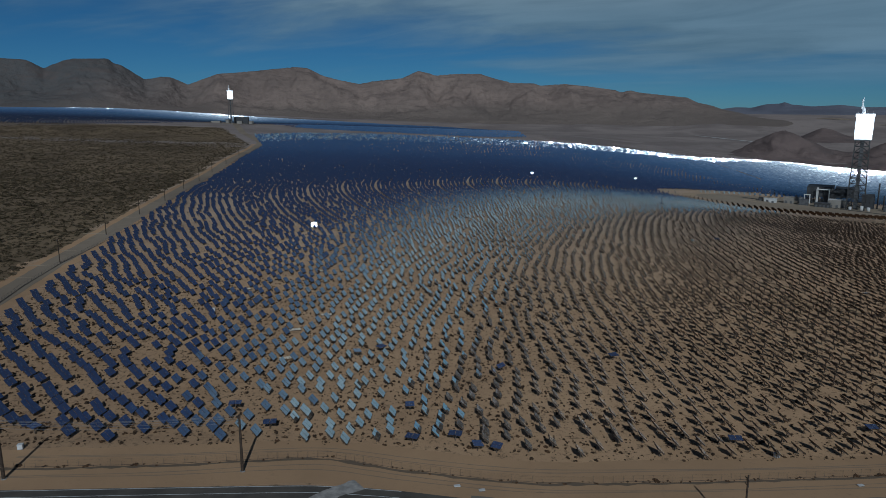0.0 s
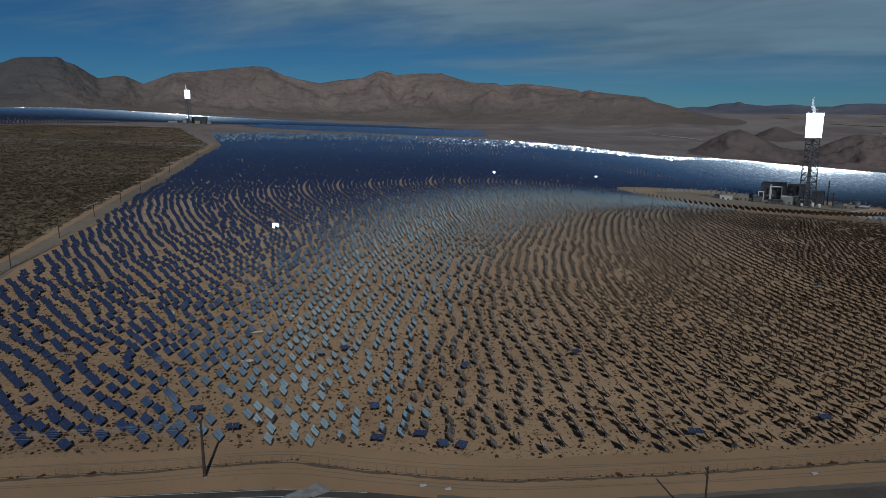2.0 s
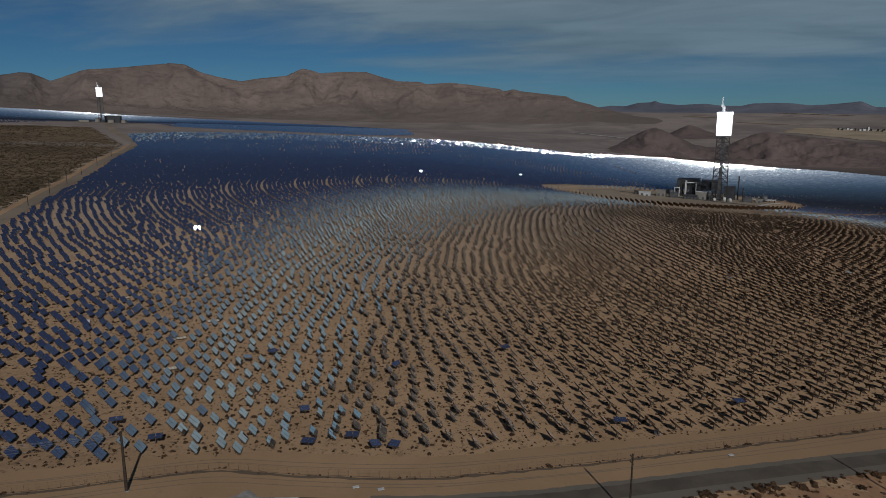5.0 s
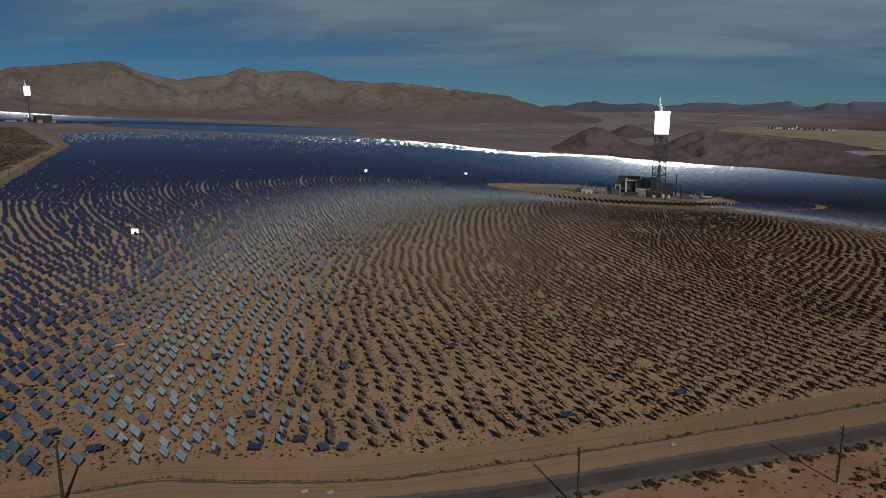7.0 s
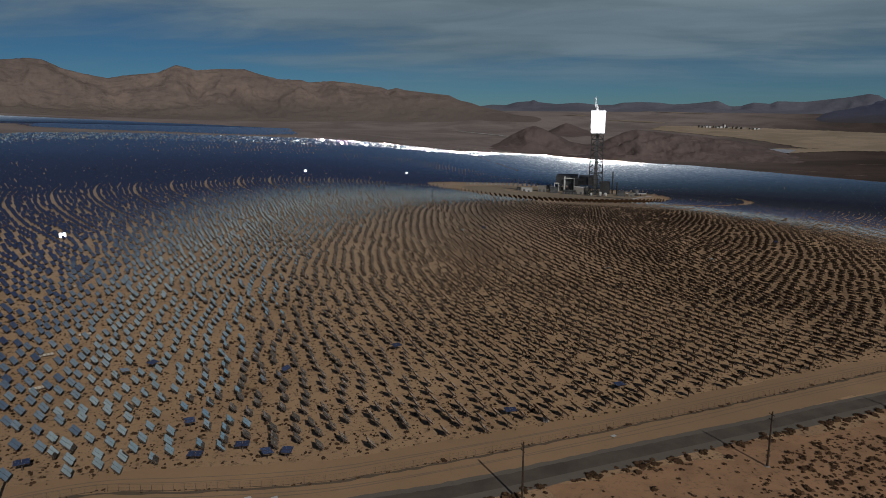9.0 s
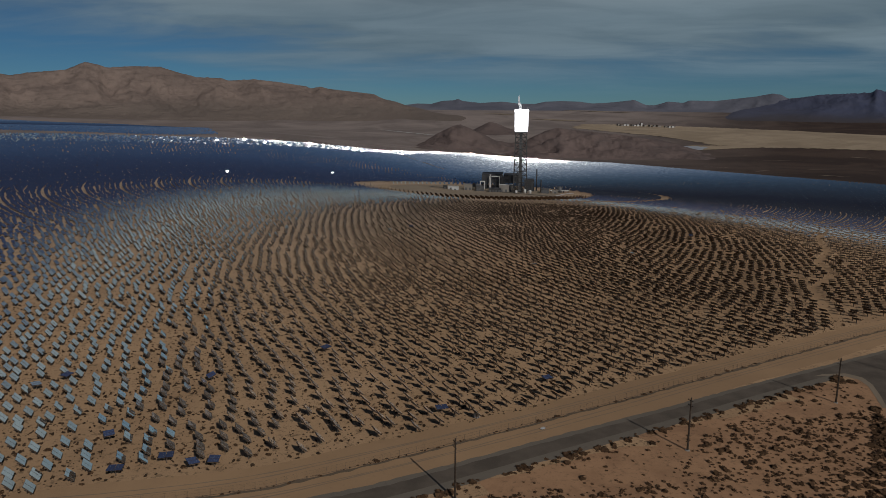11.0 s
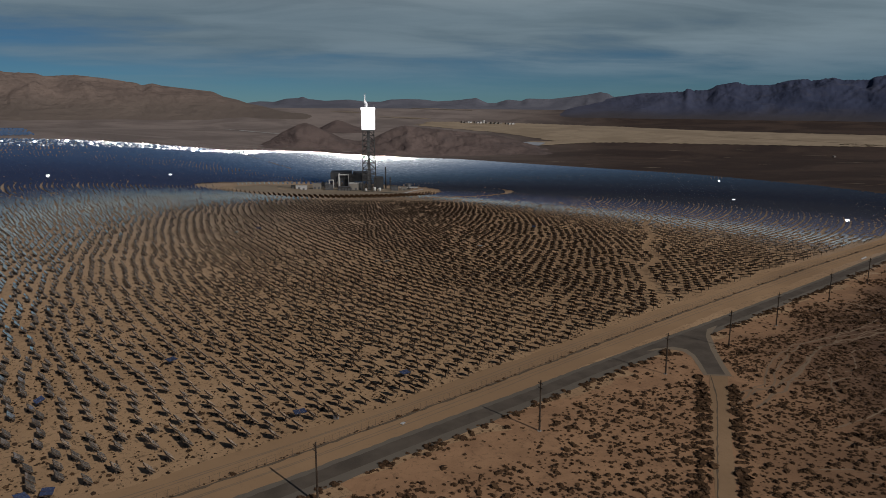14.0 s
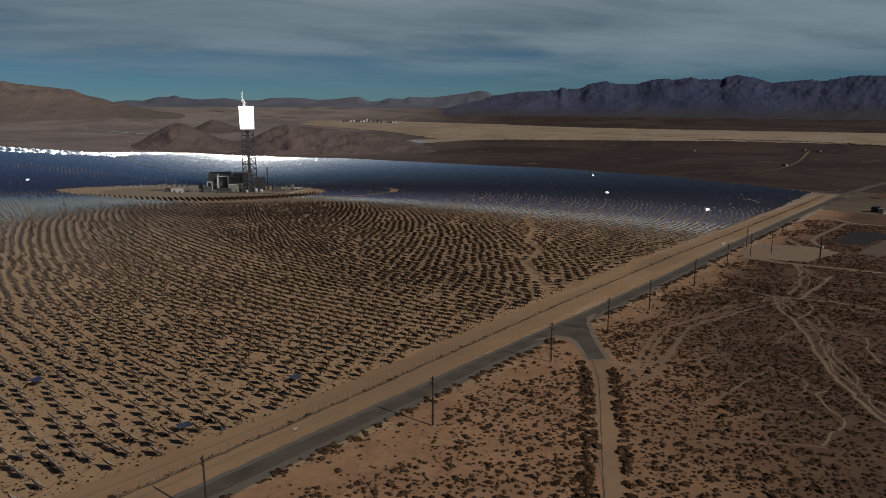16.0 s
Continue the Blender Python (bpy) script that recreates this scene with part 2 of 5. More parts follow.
MIRROR = mirror()
BACKING = plain("mirror_backing", (0.044, 0.022, 0.009), 0.8, 0.0, 0.2, 0.8)
GALVANISED = plain("galvanised_steel", (0.2184, 0.2075, 0.1927), 0.55, 0.5, 0.15, 0.9)
FRAMESTEEL = plain("brown_frame_steel", (0.1134, 0.0813, 0.0558), 0.7, 0.1, 0.2, 0.9)
DARKSTEEL = plain("weathered_steel", (0.042, 0.0398, 0.0377), 0.6, 0.4, 0.2, 0.3)
GREYSTEEL = plain("grey_steel", (0.0882, 0.0871, 0.0861), 0.6, 0.3, 0.2, 0.3)
PALEWALL = plain("pale_cladding", (0.1848, 0.1643, 0.1353), 0.7, 0.0, 0.12, 0.1)
WHITEWALL = plain("white_cladding", (0.4368, 0.4233, 0.3936), 0.6, 0.0, 0.1, 0.1)
DARKWALL = plain("dark_cladding", (0.0269, 0.0274, 0.0287), 0.7, 0.0, 0.2, 0.1)
BLUEPAD = plain("pond_liner", (0.30, 0.31, 0.32), 0.5, 0.0, 0.1, 0.02)
WOOD = plain("creosoted_wood", (0.0521, 0.0373, 0.0262), 0.9, 0.0, 0.3, 1.2, 8.0)
WIRE = plain("wire", (0.30, 0.29, 0.28), 0.5, 0.6, 0.1)


def foliage(name, a, b):
    m, n, bsdf = surface(name, 0.85)
    one = n.add("ShaderNodeNewGeometry").outputs["Random Per Island"]
    tone = n.mix(one, a, b)
    tone = n.mix(n.ramp(n.noise(place_of(n), 2.5, 3.0), 0.4, 0.7, 0.0, 0.5), tone, tuple(c * 0.6 for c in a))
    n.put(bsdf.inputs["Base Color"], tone)
    return m


CREOSOTE = foliage("creosote_leaves", (0.0496, 0.0269, 0.0131), (0.092, 0.0514, 0.0246))
DRYBRUSH = foliage("dry_brown_leaves", (0.0352, 0.0213, 0.0115), (0.068, 0.0419, 0.0231))

SAGE = foliage("olive_scrub_leaves", (0.0432, 0.0324, 0.0169), (0.08, 0.0592, 0.0316))


def rock(name, light, dark, seam, fine_part=0.5, depth=38.0, cast=None, axis=0, span=(-1500.0, -600.0), foot=None):
    m, n, bsdf = surface(name, 0.95)
    at = place_of(n)
    broad = n.noise(at, 0.0022, 6.0, 0.6, 0.8)
    beds = n.noise(n.add("ShaderNodeMapping", {"Vector": at, "Scale": (1.0, 1.0, 4.0)}).outputs[0], 0.006, 6.0, 0.6, 1.2)
    fine = n.noise(at, 0.03, 5.0, 0.65)
    tone = n.mix(n.ramp(broad, 0.3, 0.7), dark, light)
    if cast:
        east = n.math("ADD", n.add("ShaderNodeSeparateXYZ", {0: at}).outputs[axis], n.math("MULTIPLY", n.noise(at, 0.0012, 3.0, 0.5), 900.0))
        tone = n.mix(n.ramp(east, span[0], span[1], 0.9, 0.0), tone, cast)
    tone = n.mix(n.ramp(beds, 0.48, 0.72, 0.0, 0.6), tone, seam)
    tone = n.mix(n.ramp(fine, 0.45, 0.75, 0.0, fine_part), tone, tuple(c * 0.6 for c in dark))
    if foot:
        height = n.math("ADD", n.add("ShaderNodeSeparateXYZ", {0: at}).outputs[2], n.math("MULTIPLY", broad, 90.0))
        tone = n.mix(n.ramp(height, foot[0], foot[1], 0.85, 0.0), tone, foot[2])
    n.put(bsdf.inputs["Base Color"], tone)
    bumped(n, bsdf, n.math("ADD", n.math("MULTIPLY", beds, 0.6), n.math("MULTIPLY", fine, fine_part)), depth, 1.0)
    return m


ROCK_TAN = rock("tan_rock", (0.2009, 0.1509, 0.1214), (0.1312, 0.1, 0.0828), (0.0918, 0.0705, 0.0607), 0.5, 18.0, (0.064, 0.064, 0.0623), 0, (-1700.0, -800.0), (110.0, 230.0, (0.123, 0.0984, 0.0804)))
# haze and shade are painted into these blue-greys, deepest towards the southern end
ROCK_HAZED = rock("hazed_rock", (0.088, 0.090, 0.122), (0.068, 0.071, 0.100), (0.064, 0.066, 0.090), 0.12, 4.0, (0.036, 0.045, 0.080), 1, (2600.0, 3900.0), (60.0, 150.0, (0.0541, 0.0459, 0.0426)))
# the pale blue tone is distance haze painted into the ridge
ROCK_FAR = rock("far_hazed_rock", (0.123, 0.123, 0.141), (0.0886, 0.0902, 0.1082), (0.082, 0.082, 0.0984), 0.2, 5.0)
# reddish rock, its colour greyed to take in the aerial haze
ROCK_RED = rock("hazed_red_rock", (0.138, 0.101, 0.087), (0.090, 0.068, 0.060), (0.0754, 0.061, 0.056), 0.4, 14.0)


def glow(name, colour, strength):
    m, n, bsdf = surface(name, 0.5)
    n.put(bsdf.inputs["Base Color"], (0.8, 0.8, 0.8, 1))
    n.put(bsdf.inputs["Emission Color"], (*colour, 1))
    n.put(bsdf.inputs["Emission Strength"], strength)
    return m


# emission stands in for the sunlight that the mirrors throw on the receiver
RECEIVER = glow("receiver_glow", (1.0, 0.99, 0.96), 3.6)


def vapour():
    m, n, bsdf = surface("steam", 1.0)
    n.put(bsdf.inputs["Base Color"], (0.9, 0.9, 0.9, 1))
    n.put(bsdf.inputs["Alpha"], n.ramp(n.noise(place_of(n), 0.5, 4.0), 0.35, 0.65, 0.15, 0.8))
    return m


STEAM = vapour()


# ---------------------------------------------------------------- mesh helpers
def mesh_of(name, verts, quads, mats, index=None, smooth=False):
    """A mesh from arrays of points and of quads (or triangles)."""
    me = bpy.data.meshes.new(name)
    verts, quads = np.asarray(verts, np.float32), np.asarray(quads, np.int32)
    count, side = quads.shape
    me.vertices.add(len(verts))
    me.vertices.foreach_set("co", verts.ravel())
    me.loops.add(count * side)
    me.loops.foreach_set("vertex_index", quads.ravel())
    me.polygons.add(count)
    me.polygons.foreach_set("loop_start", np.arange(count, dtype=np.int32) * side)
    me.polygons.foreach_set("use_smooth", np.full(count, smooth))
    for m in mats if isinstance(mats, (list, tuple)) else [mats]:
        me.materials.append(m)
    if index is not None:
        me.polygons.foreach_set("material_index", np.asarray(index, np.int32))
    me.update(calc_edges=True)
    return me


def part(name, bm, material, parent, label="", smooth=False):
    me = bpy.data.meshes.new(name)
    for f in bm.faces:
        f.smooth = smooth
    bm.to_mesh(me)
    bm.free()
    me.materials.append(material)
    ob = new(name, me)
    ob.parent = parent
    return tagged(ob, label) if label else ob


def piece(name, me, parent, m):
    ob = new(name, me)
    ob.parent, ob.matrix_basis = parent, m
    return ob


def empty(name, m, label, category, group="", kind=""):
    ob = new(name)
    ob.matrix_world = m
    ob.empty_display_size = 1.0
    return tagged(ob, label, category, group, kind)


BOX_QUADS = ((0, 1, 3, 2), (4, 6, 7, 5), (0, 4, 5, 1), (2, 3, 7, 6), (0, 2, 6, 4), (1, 5, 7, 3))


def box_points(lo, hi):
    return [(x, y, z) for x in (lo[0], hi[0]) for y in (lo[1], hi[1]) for z in (lo[2], hi[2])]


def add_box(bm, lo, hi, bevel=0.0):
    vs = [bm.verts.new(p) for p in box_points(lo, hi)]
    fs = [bm.faces.new([vs[i] for i in q]) for q in BOX_QUADS]
    if bevel:
        bmesh.ops.bevel(bm, geom=list({e for f in fs for e in f.edges}), offset=bevel, segments=1, affect="EDGES")
    return bm


def add_beam(bm, a, b, w, d=None):
    """A square bar from a to b."""
    a, b = Vector(a), Vector(b)
    z = (b - a).normalized()
    x = z.cross(Vector((0, 0, 1)) if abs(z.z) < 0.95 else Vector((1, 0, 0))).normalized()
    y = z.cross(x)
    d = d or w
    vs = [bm.verts.new(p + x * (i * w / 2) + y * (j * d / 2)) for p in (a, b) for i in (-1, 1) for j in (-1, 1)]
    for q in BOX_QUADS:
        bm.faces.new([vs[i] for i in q])


def add_tube(bm, a, b, r0, r1, n=10):
    a, b = Vector(a), Vector(b)
    z = (b - a).normalized()
    x = z.cross(Vector((0, 0, 1)) if abs(z.z) < 0.95 else Vector((1, 0, 0))).normalized()
    y = z.cross(x)
    rings = [[bm.verts.new(p + (x * math.cos(t) + y * math.sin(t)) * r) for t in (2 * math.pi * i / n for i in range(n))] for p, r in ((a, r0), (b, r1))]
    for i in range(n):
        bm.faces.new((rings[0][i], rings[0][(i + 1) % n], rings[1][(i + 1) % n], rings[1][i]))
    bm.faces.new(rings[0][::-1])
    bm.faces.new(rings[1])


# ---------------------------------------------------------------- the lie of the land
def ease(u):
    u = np.clip(u, 0, 1)
    return u * u * (3 - 2 * u)


BEARINGS = (-60, -32, -25, -18, -10, -4, 6, 20, 40, 75, 110)
RISE_MID = (0.4, 0.05, 0.0, -0.35, -0.8, -1.15, -1.6, -1.9, -1.9, -1.9, -1.9)
RISE_FAR = (1.0, 0.7, 0.5, 0.1, -0.2, -0.32, -0.30, -0.12, -0.25, -0.7, -0.7)


def land(x, y):
    """The height of the valley floor."""
    x, y = np.asarray(x, float), np.asarray(y, float)
    fan = np.minimum(150 * np.log1p(np.exp(np.clip((y - 1100) / 150, -30, 30))), 1150) * 0.075 * ease((1400 - x) / 1200)
    z = -0.03 * np.clip(x, -1500, 1500) - 0.02 * np.clip(y - 150, -400, 2600) + fan
    # the fan swells west of the tower
    z = z + 18 * ease((y - 330) / 480) * ease((470 - x) / 420) * (1 - ease((y - 1150) / 550))
    r, az = np.hypot(x, y), np.degrees(np.arctan2(x, y))
    mid = EYE + 3600 * np.tan(np.radians(np.interp(az, BEARINGS, RISE_MID)))
    far = EYE + 4850 * np.tan(np.radians(np.interp(az, BEARINGS, RISE_FAR)))
    w1, w2 = ease((r - 2300) / 1300), ease((r - 3500) / 1350)
    return (z * (1 - w1) + mid * w1) * (1 - w2) + far * w2


def build_ground():
    az = np.radians(np.concatenate([np.arange(-62, 96, 0.4), np.arange(96, 298, 2.0)]))
    r = np.concatenate([[0.0], np.arange(20, 400, 10), np.geomspace(400, 4950, 130)])
    rr, aa = np.meshgrid(r, az, indexing="ij")
    x, y = rr * np.sin(aa), rr * np.cos(aa)
    verts = np.stack([x, y, land(x, y)], -1).reshape(-1, 3)
    na = len(az)
    i, j = np.meshgrid(np.arange(len(r) - 1), np.arange(na), indexing="ij")
    k = (j + 1) % na
    quads = np.stack([i * na + j, i * na + k, (i + 1) * na + k, (i + 1) * na + j], -1).reshape(-1, 4)[:, ::-1]
    ob = new("ground", mesh_of("ground", verts, quads, VALLEY, smooth=True))
    tagged(ob, "sandy desert valley floor with dark stony scrub flats", "ground", kind="structure")


build_ground()


def along(points, step):
    """Points every step metres along a smooth line through the given corners."""
    p = np.asarray(points, float)
    s = np.concatenate([[0], np.cumsum(np.hypot(*np.diff(p, axis=0).T))])
    at = np.linspace(0, s[-1], max(2, int(s[-1] / step) + 1))
    return np.stack([np.interp(at, s, p[:, 0]), np.interp(at, s, p[:, 1])], -1)


def strip(name, points, width, lift, material, label, category, kind="structure", step=8.0, rough_edge=0.0, parent=None):
    """A band of ground along a line, laid on the land."""
    c = along(points, step)
    for _ in range(3):
        c[1:-1] = (c[:-2] + 2 * c[1:-1] + c[2:]) / 4
    d = np.gradient(c, axis=0)
    d /= np.hypot(d[:, :1], d[:, 1:])
    side = np.stack([d[:, 1], -d[:, 0]], -1)
    rng = np.random.default_rng(len(c))
    w = np.interp(np.linspace(0, 1, len(c)), np.linspace(0, 1, len(width)), width) if isinstance(width, (list, tuple)) else np.full(len(c), float(width))
    cols = 5
    rows_ = []
    for f in np.linspace(-0.5, 0.5, cols):
        wob = rng.uniform(-rough_edge, rough_edge, len(c)) if abs(f) == 0.5 else 0
        q = c + side * ((f * w) + wob)[:, None]
        rows_.append(np.column_stack([q, land(q[:, 0], q[:, 1]) + lift]))
    v = np.stack(rows_, 1).reshape(-1, 3)
    i, j = np.meshgrid(np.arange(len(c) - 1), np.arange(cols - 1), indexing="ij")
    quads = np.stack([i * cols + j, i * cols + j + 1, (i + 1) * cols + j + 1, (i + 1) * cols + j], -1).reshape(-1, 4)
    ob = new(name, mesh_of(name, v, quads, material, smooth=True))
    if parent:
        ob.parent = parent
        return ob
    return tagged(ob, label, category, kind=kind)


# ---------------------------------------------------------------- roads and verges
ROAD = [(-330, 151), (-121, 169.5), (-76, 173.5), (-35, 177), (-12, 175), (8, 171), (30, 169), (56, 169), (83, 171.5), (119, 175.5), (155, 179), (183, 181.5),
        (220, 186), (264, 190), (316, 194.5), (396, 203), (492, 213), (590, 225), (850, 253), (1204, 288), (1455, 302), (1560, 296)]
FENCE = [(-330, 164), (-128, 185), (-81, 190), (-52, 195), (-36, 197), (-14, 191), (13, 186), (29, 184.5), (57, 186.5), (85, 189), (124, 193.5), (165, 198.5), (214, 205),
         (340, 222), (540, 245), (693, 258), (947, 283), (1193, 309)]
LEFT_ROAD = [(-225, 260), (-247, 373), (-261, 454), (-271, 555), (-290, 721), (-362, 1152), (-442, 1690), (-452, 1735), (-560, 1965), (-693, 2336)]

strip("verge", [(x, y - 1) for x, y in FENCE], (27, 27, 28, 26, 25, 24, 23, 21, 17), 0.03, GRADED, "wide graded sandy verge beside the plant fence", "verge", rough_edge=0.9)
SHOULDER = soil("grey_road_gravel", (0.164, 0.1382, 0.1063), (0.12, 0.1011, 0.077), (0.088, 0.0735, 0.057), 0.6, 0.4)
strip("road_shoulder", [(x + 0.4, y - 2.9) for x, y in ROAD], 8.8, 0.05, SHOULDER, "grey gravel shoulder of the asphalt road", "shoulder", rough_edge=0.6)
road = strip("road", ROAD, 6.8, 0.08, OLDASPHALT, "two-lane grey asphalt road with worn edges", "road")
strip("left_verge", LEFT_ROAD[:7], (26, 27, 28, 32, 36), 0.03, GRADED, "graded sand strip beside the perimeter road", "verge", rough_edge=1.0)
strip("perimeter_road", LEFT_ROAD, (15, 15, 16, 18, 20), 0.07, PERIMETER, "grey packed dirt perimeter road", "road", rough_edge=0.4)
for a, b in (((-271, 412), (-254, 417)), ((-276, 444), (-259, 449)), ((-281, 487), (-265, 491)), ((-289, 546), (-270, 550)), ((-294, 614), (-275, 618)), ((-301, 696), (-285, 700))):
    strip("sand_bar", [a, ((a[0] + b[0]) / 2, (a[1] + b[1]) / 2 + 0.5), b], (0.6, 2.2, 0.5), 0.11, PLAYA, "pale bar of blown sand across the dirt road", "sand", step=2, rough_edge=0.3)


strip("road_dust", [(x - 0.3, y + 4.2) for x, y in ROAD[5:]], 2.4, 0.09, SHOULDER, "drifted sand and gravel along the road edge", "road edge", step=2.5, rough_edge=0.3)
# a flat dark brown band laid along the foot of the fence
strip("fence_foot_band", [(x, y - 0.8) for x, y in FENCE], 1.3, 0.045, LOT, "narrow dark brown band along the fence", "ditch", step=3, rough_edge=0.5)
for off in (-6.2, -4.4, 5.6, 7.2):
    strip("tyre_track", [(x, y + off + 0.8 * math.sin(x / 31 + off)) for x, y in FENCE[1:]], 0.45, 0.05, FAINT, "faint tyre track along the sandy verge", "tyre track", step=5, rough_edge=0.12)
strip("field_edge_track", [(700, 276), (860, 293), (947, 302), (1080, 316), (1205, 332)], 3.5, 0.06, BARE, "pale track along the edge of the field", "dirt track", step=6, rough_edge=0.5)


# ---------------------------------------------------------------- mountains
def relief(x, y, seed, octaves=6, lac=2.1, gain=0.52):
    """Ridged noise from summed value noise."""
    rng = np.random.default_rng(seed)
    out, amp, total = 0, 1.0, 0.0
    for o in range(octaves):
        table = rng.random((64, 64))
        u, v = x + 17.3 * o, y - 9.1 * o
        i, j = np.floor(u).astype(int), np.floor(v).astype(int)
        f, g = ease(u - i), ease(v - j)
        a, b = table[i % 64, j % 64], table[(i + 1) % 64, j % 64]
        c, d = table[i % 64, (j + 1) % 64], table[(i + 1) % 64, (j + 1) % 64]
        value = (a * (1 - f) + b * f) * (1 - g) + (c * (1 - f) + d * f) * g
        out = out + amp * (1 - np.abs(2 * value - 1))
        total += amp
        x, y, amp = x * lac, y * lac, amp * gain
    return out / total


def range_of_hills(name, skyline, r0, r1, ridge, material, label, seed, depth=0.6, step=0.1, grain=300.0, crest=0.22, bajada=1.25, swells=0.34, craggy=150.0):
    """A mountain range: a skyline (bearing, degrees above level) with spurs and gullies running down to the plain."""
    b = np.array([p[0] for p in skyline], float)
    e = np.array([p[1] for p in skyline], float)
    az = np.arange(b[0], b[-1], step)
    r = np.linspace(r0, r1, 52)
    rr, aa = np.meshgrid(r, az, indexing="ij")
    x, y = rr * np.sin(np.radians(aa)), rr * np.cos(np.radians(aa))
    sky = np.interp(az, b, e)
    win = np.exp(-0.5 * (np.arange(-40, 41) * step / 0.12) ** 2)
    win /= win.sum()
    sky = np.convolve(np.pad(sky, 40, mode="edge"), win, "valid")
    base = land(x, y)
    u = (rr - r0) / (r1 - r0)
    spur = relief(x / grain, y / grain, seed, 6, 2.05, 0.50)
    swell = relief(x / (grain * 3.1), y / (grain * 3.1), seed + 2, 3)
    v = np.clip(u / ridge + (swell - 0.6) * 0.5 * np.sin(np.clip(u / ridge, 0, 1) * math.pi), 0, 1)
    rise = np.where(u < ridge, v ** bajada, 1 - 0.5 * ease((u - ridge) / (1 - ridge)))
    cut = depth * (1 - spur) * 2.2 * np.clip(1.04 - rise * 0.98, 0, 1) ** 0.6
    shape = rise * (1 - cut) + swells * depth * (spur - 0.5) * np.sin(np.clip(u * 1.2, 0, 1) * math.pi)
    broad = np.exp(-0.5 * (np.arange(-80, 81) * step / 2.2) ** 2)
    top = np.tan(np.radians(np.convolve(np.pad(sky, 80, mode="edge"), broad / broad.sum(), "valid")))[None, :] * rr + EYE
    crags = relief(x / craggy, y / craggy, seed + 5, 5, 2.1, 0.5) - 0.55
    z = base - 5 + (top - base) * np.clip(shape, 0, None) + 5 * ease(u * 5) + crags * crest * rr * 0.0175 * 2.2 * rise * np.clip((top - base) / 150, 0, 1)
    # lift or lower whole shoulders to the skyline, leaving crags and notches as they fall
    for sigma, reach in ((0.5, ease((u / ridge - 0.2) / 0.8)), (0.14, ease((u / ridge - 0.55) / 0.45))):
        win = np.exp(-0.5 * (np.arange(-40, 41) * step / sigma) ** 2)
        best = np.convolve(np.pad(((z - EYE) / rr).max(0), 40, mode="edge"), win / win.sum(), "valid")
        z = z + (np.tan(np.radians(sky)) - best)[None, :] * rr * reach
    # both ends sink into the plain
    ends = ease(np.minimum(aa - b[0], b[-1] - aa) / 2.5)
    z = (base - 8) * (1 - ends) + z * ends
    verts = np.stack([x, y, z], -1).reshape(-1, 3)
    na = len(az)
    i, j = np.meshgrid(np.arange(len(r) - 1), np.arange(na - 1), indexing="ij")
    quads = np.stack([i * na + j, (i + 1) * na + j, (i + 1) * na + j + 1, i * na + j + 1], -1).reshape(-1, 4)[:, ::-1]
    ob = new(name, mesh_of(name, verts, quads, material, smooth=True))
    return tagged(ob, label, "mountains", kind="structure")


SKY_WEST = [(-60, 2.6), (-50, 3.1), (-40, 3.4), (-31.7, 3.54), (-30.2, 3.48), (-29.2, 2.94), (-28.0, 3.47), (-27.3, 3.65), (-25.1, 3.72), (-24.7, 3.41), (-24.2, 3.27), (-22.7, 2.29), (-21.5, 2.51),
            (-20.9, 2.48), (-19.7, 1.96), (-18.1, 2.56), (-17.5, 2.78), (-15.2, 2.98), (-13.1, 3.22), (-11.6, 3.37), (-10.7, 3.29), (-9.6, 2.74), (-8.3, 2.4), (-6.7, 2.1), (-5.5, 2.32), (-3.3, 2.55),
            (-2.4, 2.94), (-2.0, 3.12), (-1.3, 2.99), (-0.6, 2.77), (1.2, 2.9), (3.0, 2.89), (4.1, 2.54), (5.5, 2.18), (7.3, 2.13), (7.8, 1.95), (9.7, 2.07), (11.5, 1.88), (13.7, 1.56), (14.1, 1.39),
            (14.8, 1.55), (15.4, 1.38), (19.0, 0.97), (19.8, 0.59), (20.8, 0.37), (21.6, 0.08), (24, -0.4), (28, -0.75)]
SKY_FAR = [(14, -0.5), (18, -0.1), (21.4, 0.1), (22.5, 0.24), (23.6, 0.2), (24.5, 0.44), (25.5, 0.5), (25.8, 0.6), (26.2, 0.43), (27.6, 0.28), (29.4, 0.38), (30.7, 0.22), (32.0, 0.21), (32.8, 0.38),
           (34.1, 0.42), (35.4, 0.38), (36.5, 0.24), (37.7, 0.29), (39.0, 0.42), (39.7, 0.5), (40.6, 0.1), (41.3, 0.1), (42.2, 0.37), (43.3, 0.27), (43.8, 0.45), (45.6, 0.4), (46.7, 0.53), (48.3, 0.71), (49.5, 0.93), (50.1, 0.83), (50.5, 0.57), (52.6, 0.7), (55, 0.2), (58, -0.5)]
SKY_EAST = [(45, -0.9), (47.5, -0.2), (49.5, 0.3), (50.5, 0.5), (52.6, 0.82), (55.7, 0.94), (56.0, 1.2), (56.4, 1.02), (57.5, 1.06), (58.1, 1.4), (59.4, 1.61), (60.1, 1.39), (61.8, 1.37), (62.8, 1.66), (63.8, 1.77), (64.5, 1.64),
            (65.7, 1.83), (66.3, 1.66), (67.9, 1.64), (68.2, 1.83), (69.0, 1.94), (70.2, 1.72), (71.3, 1.34), (73.8, 1.54), (74.5, 1.41), (76.6, 1.76), (79.2, 1.7), (84, 1.6), (92, 1.2), (100, 0.9)]
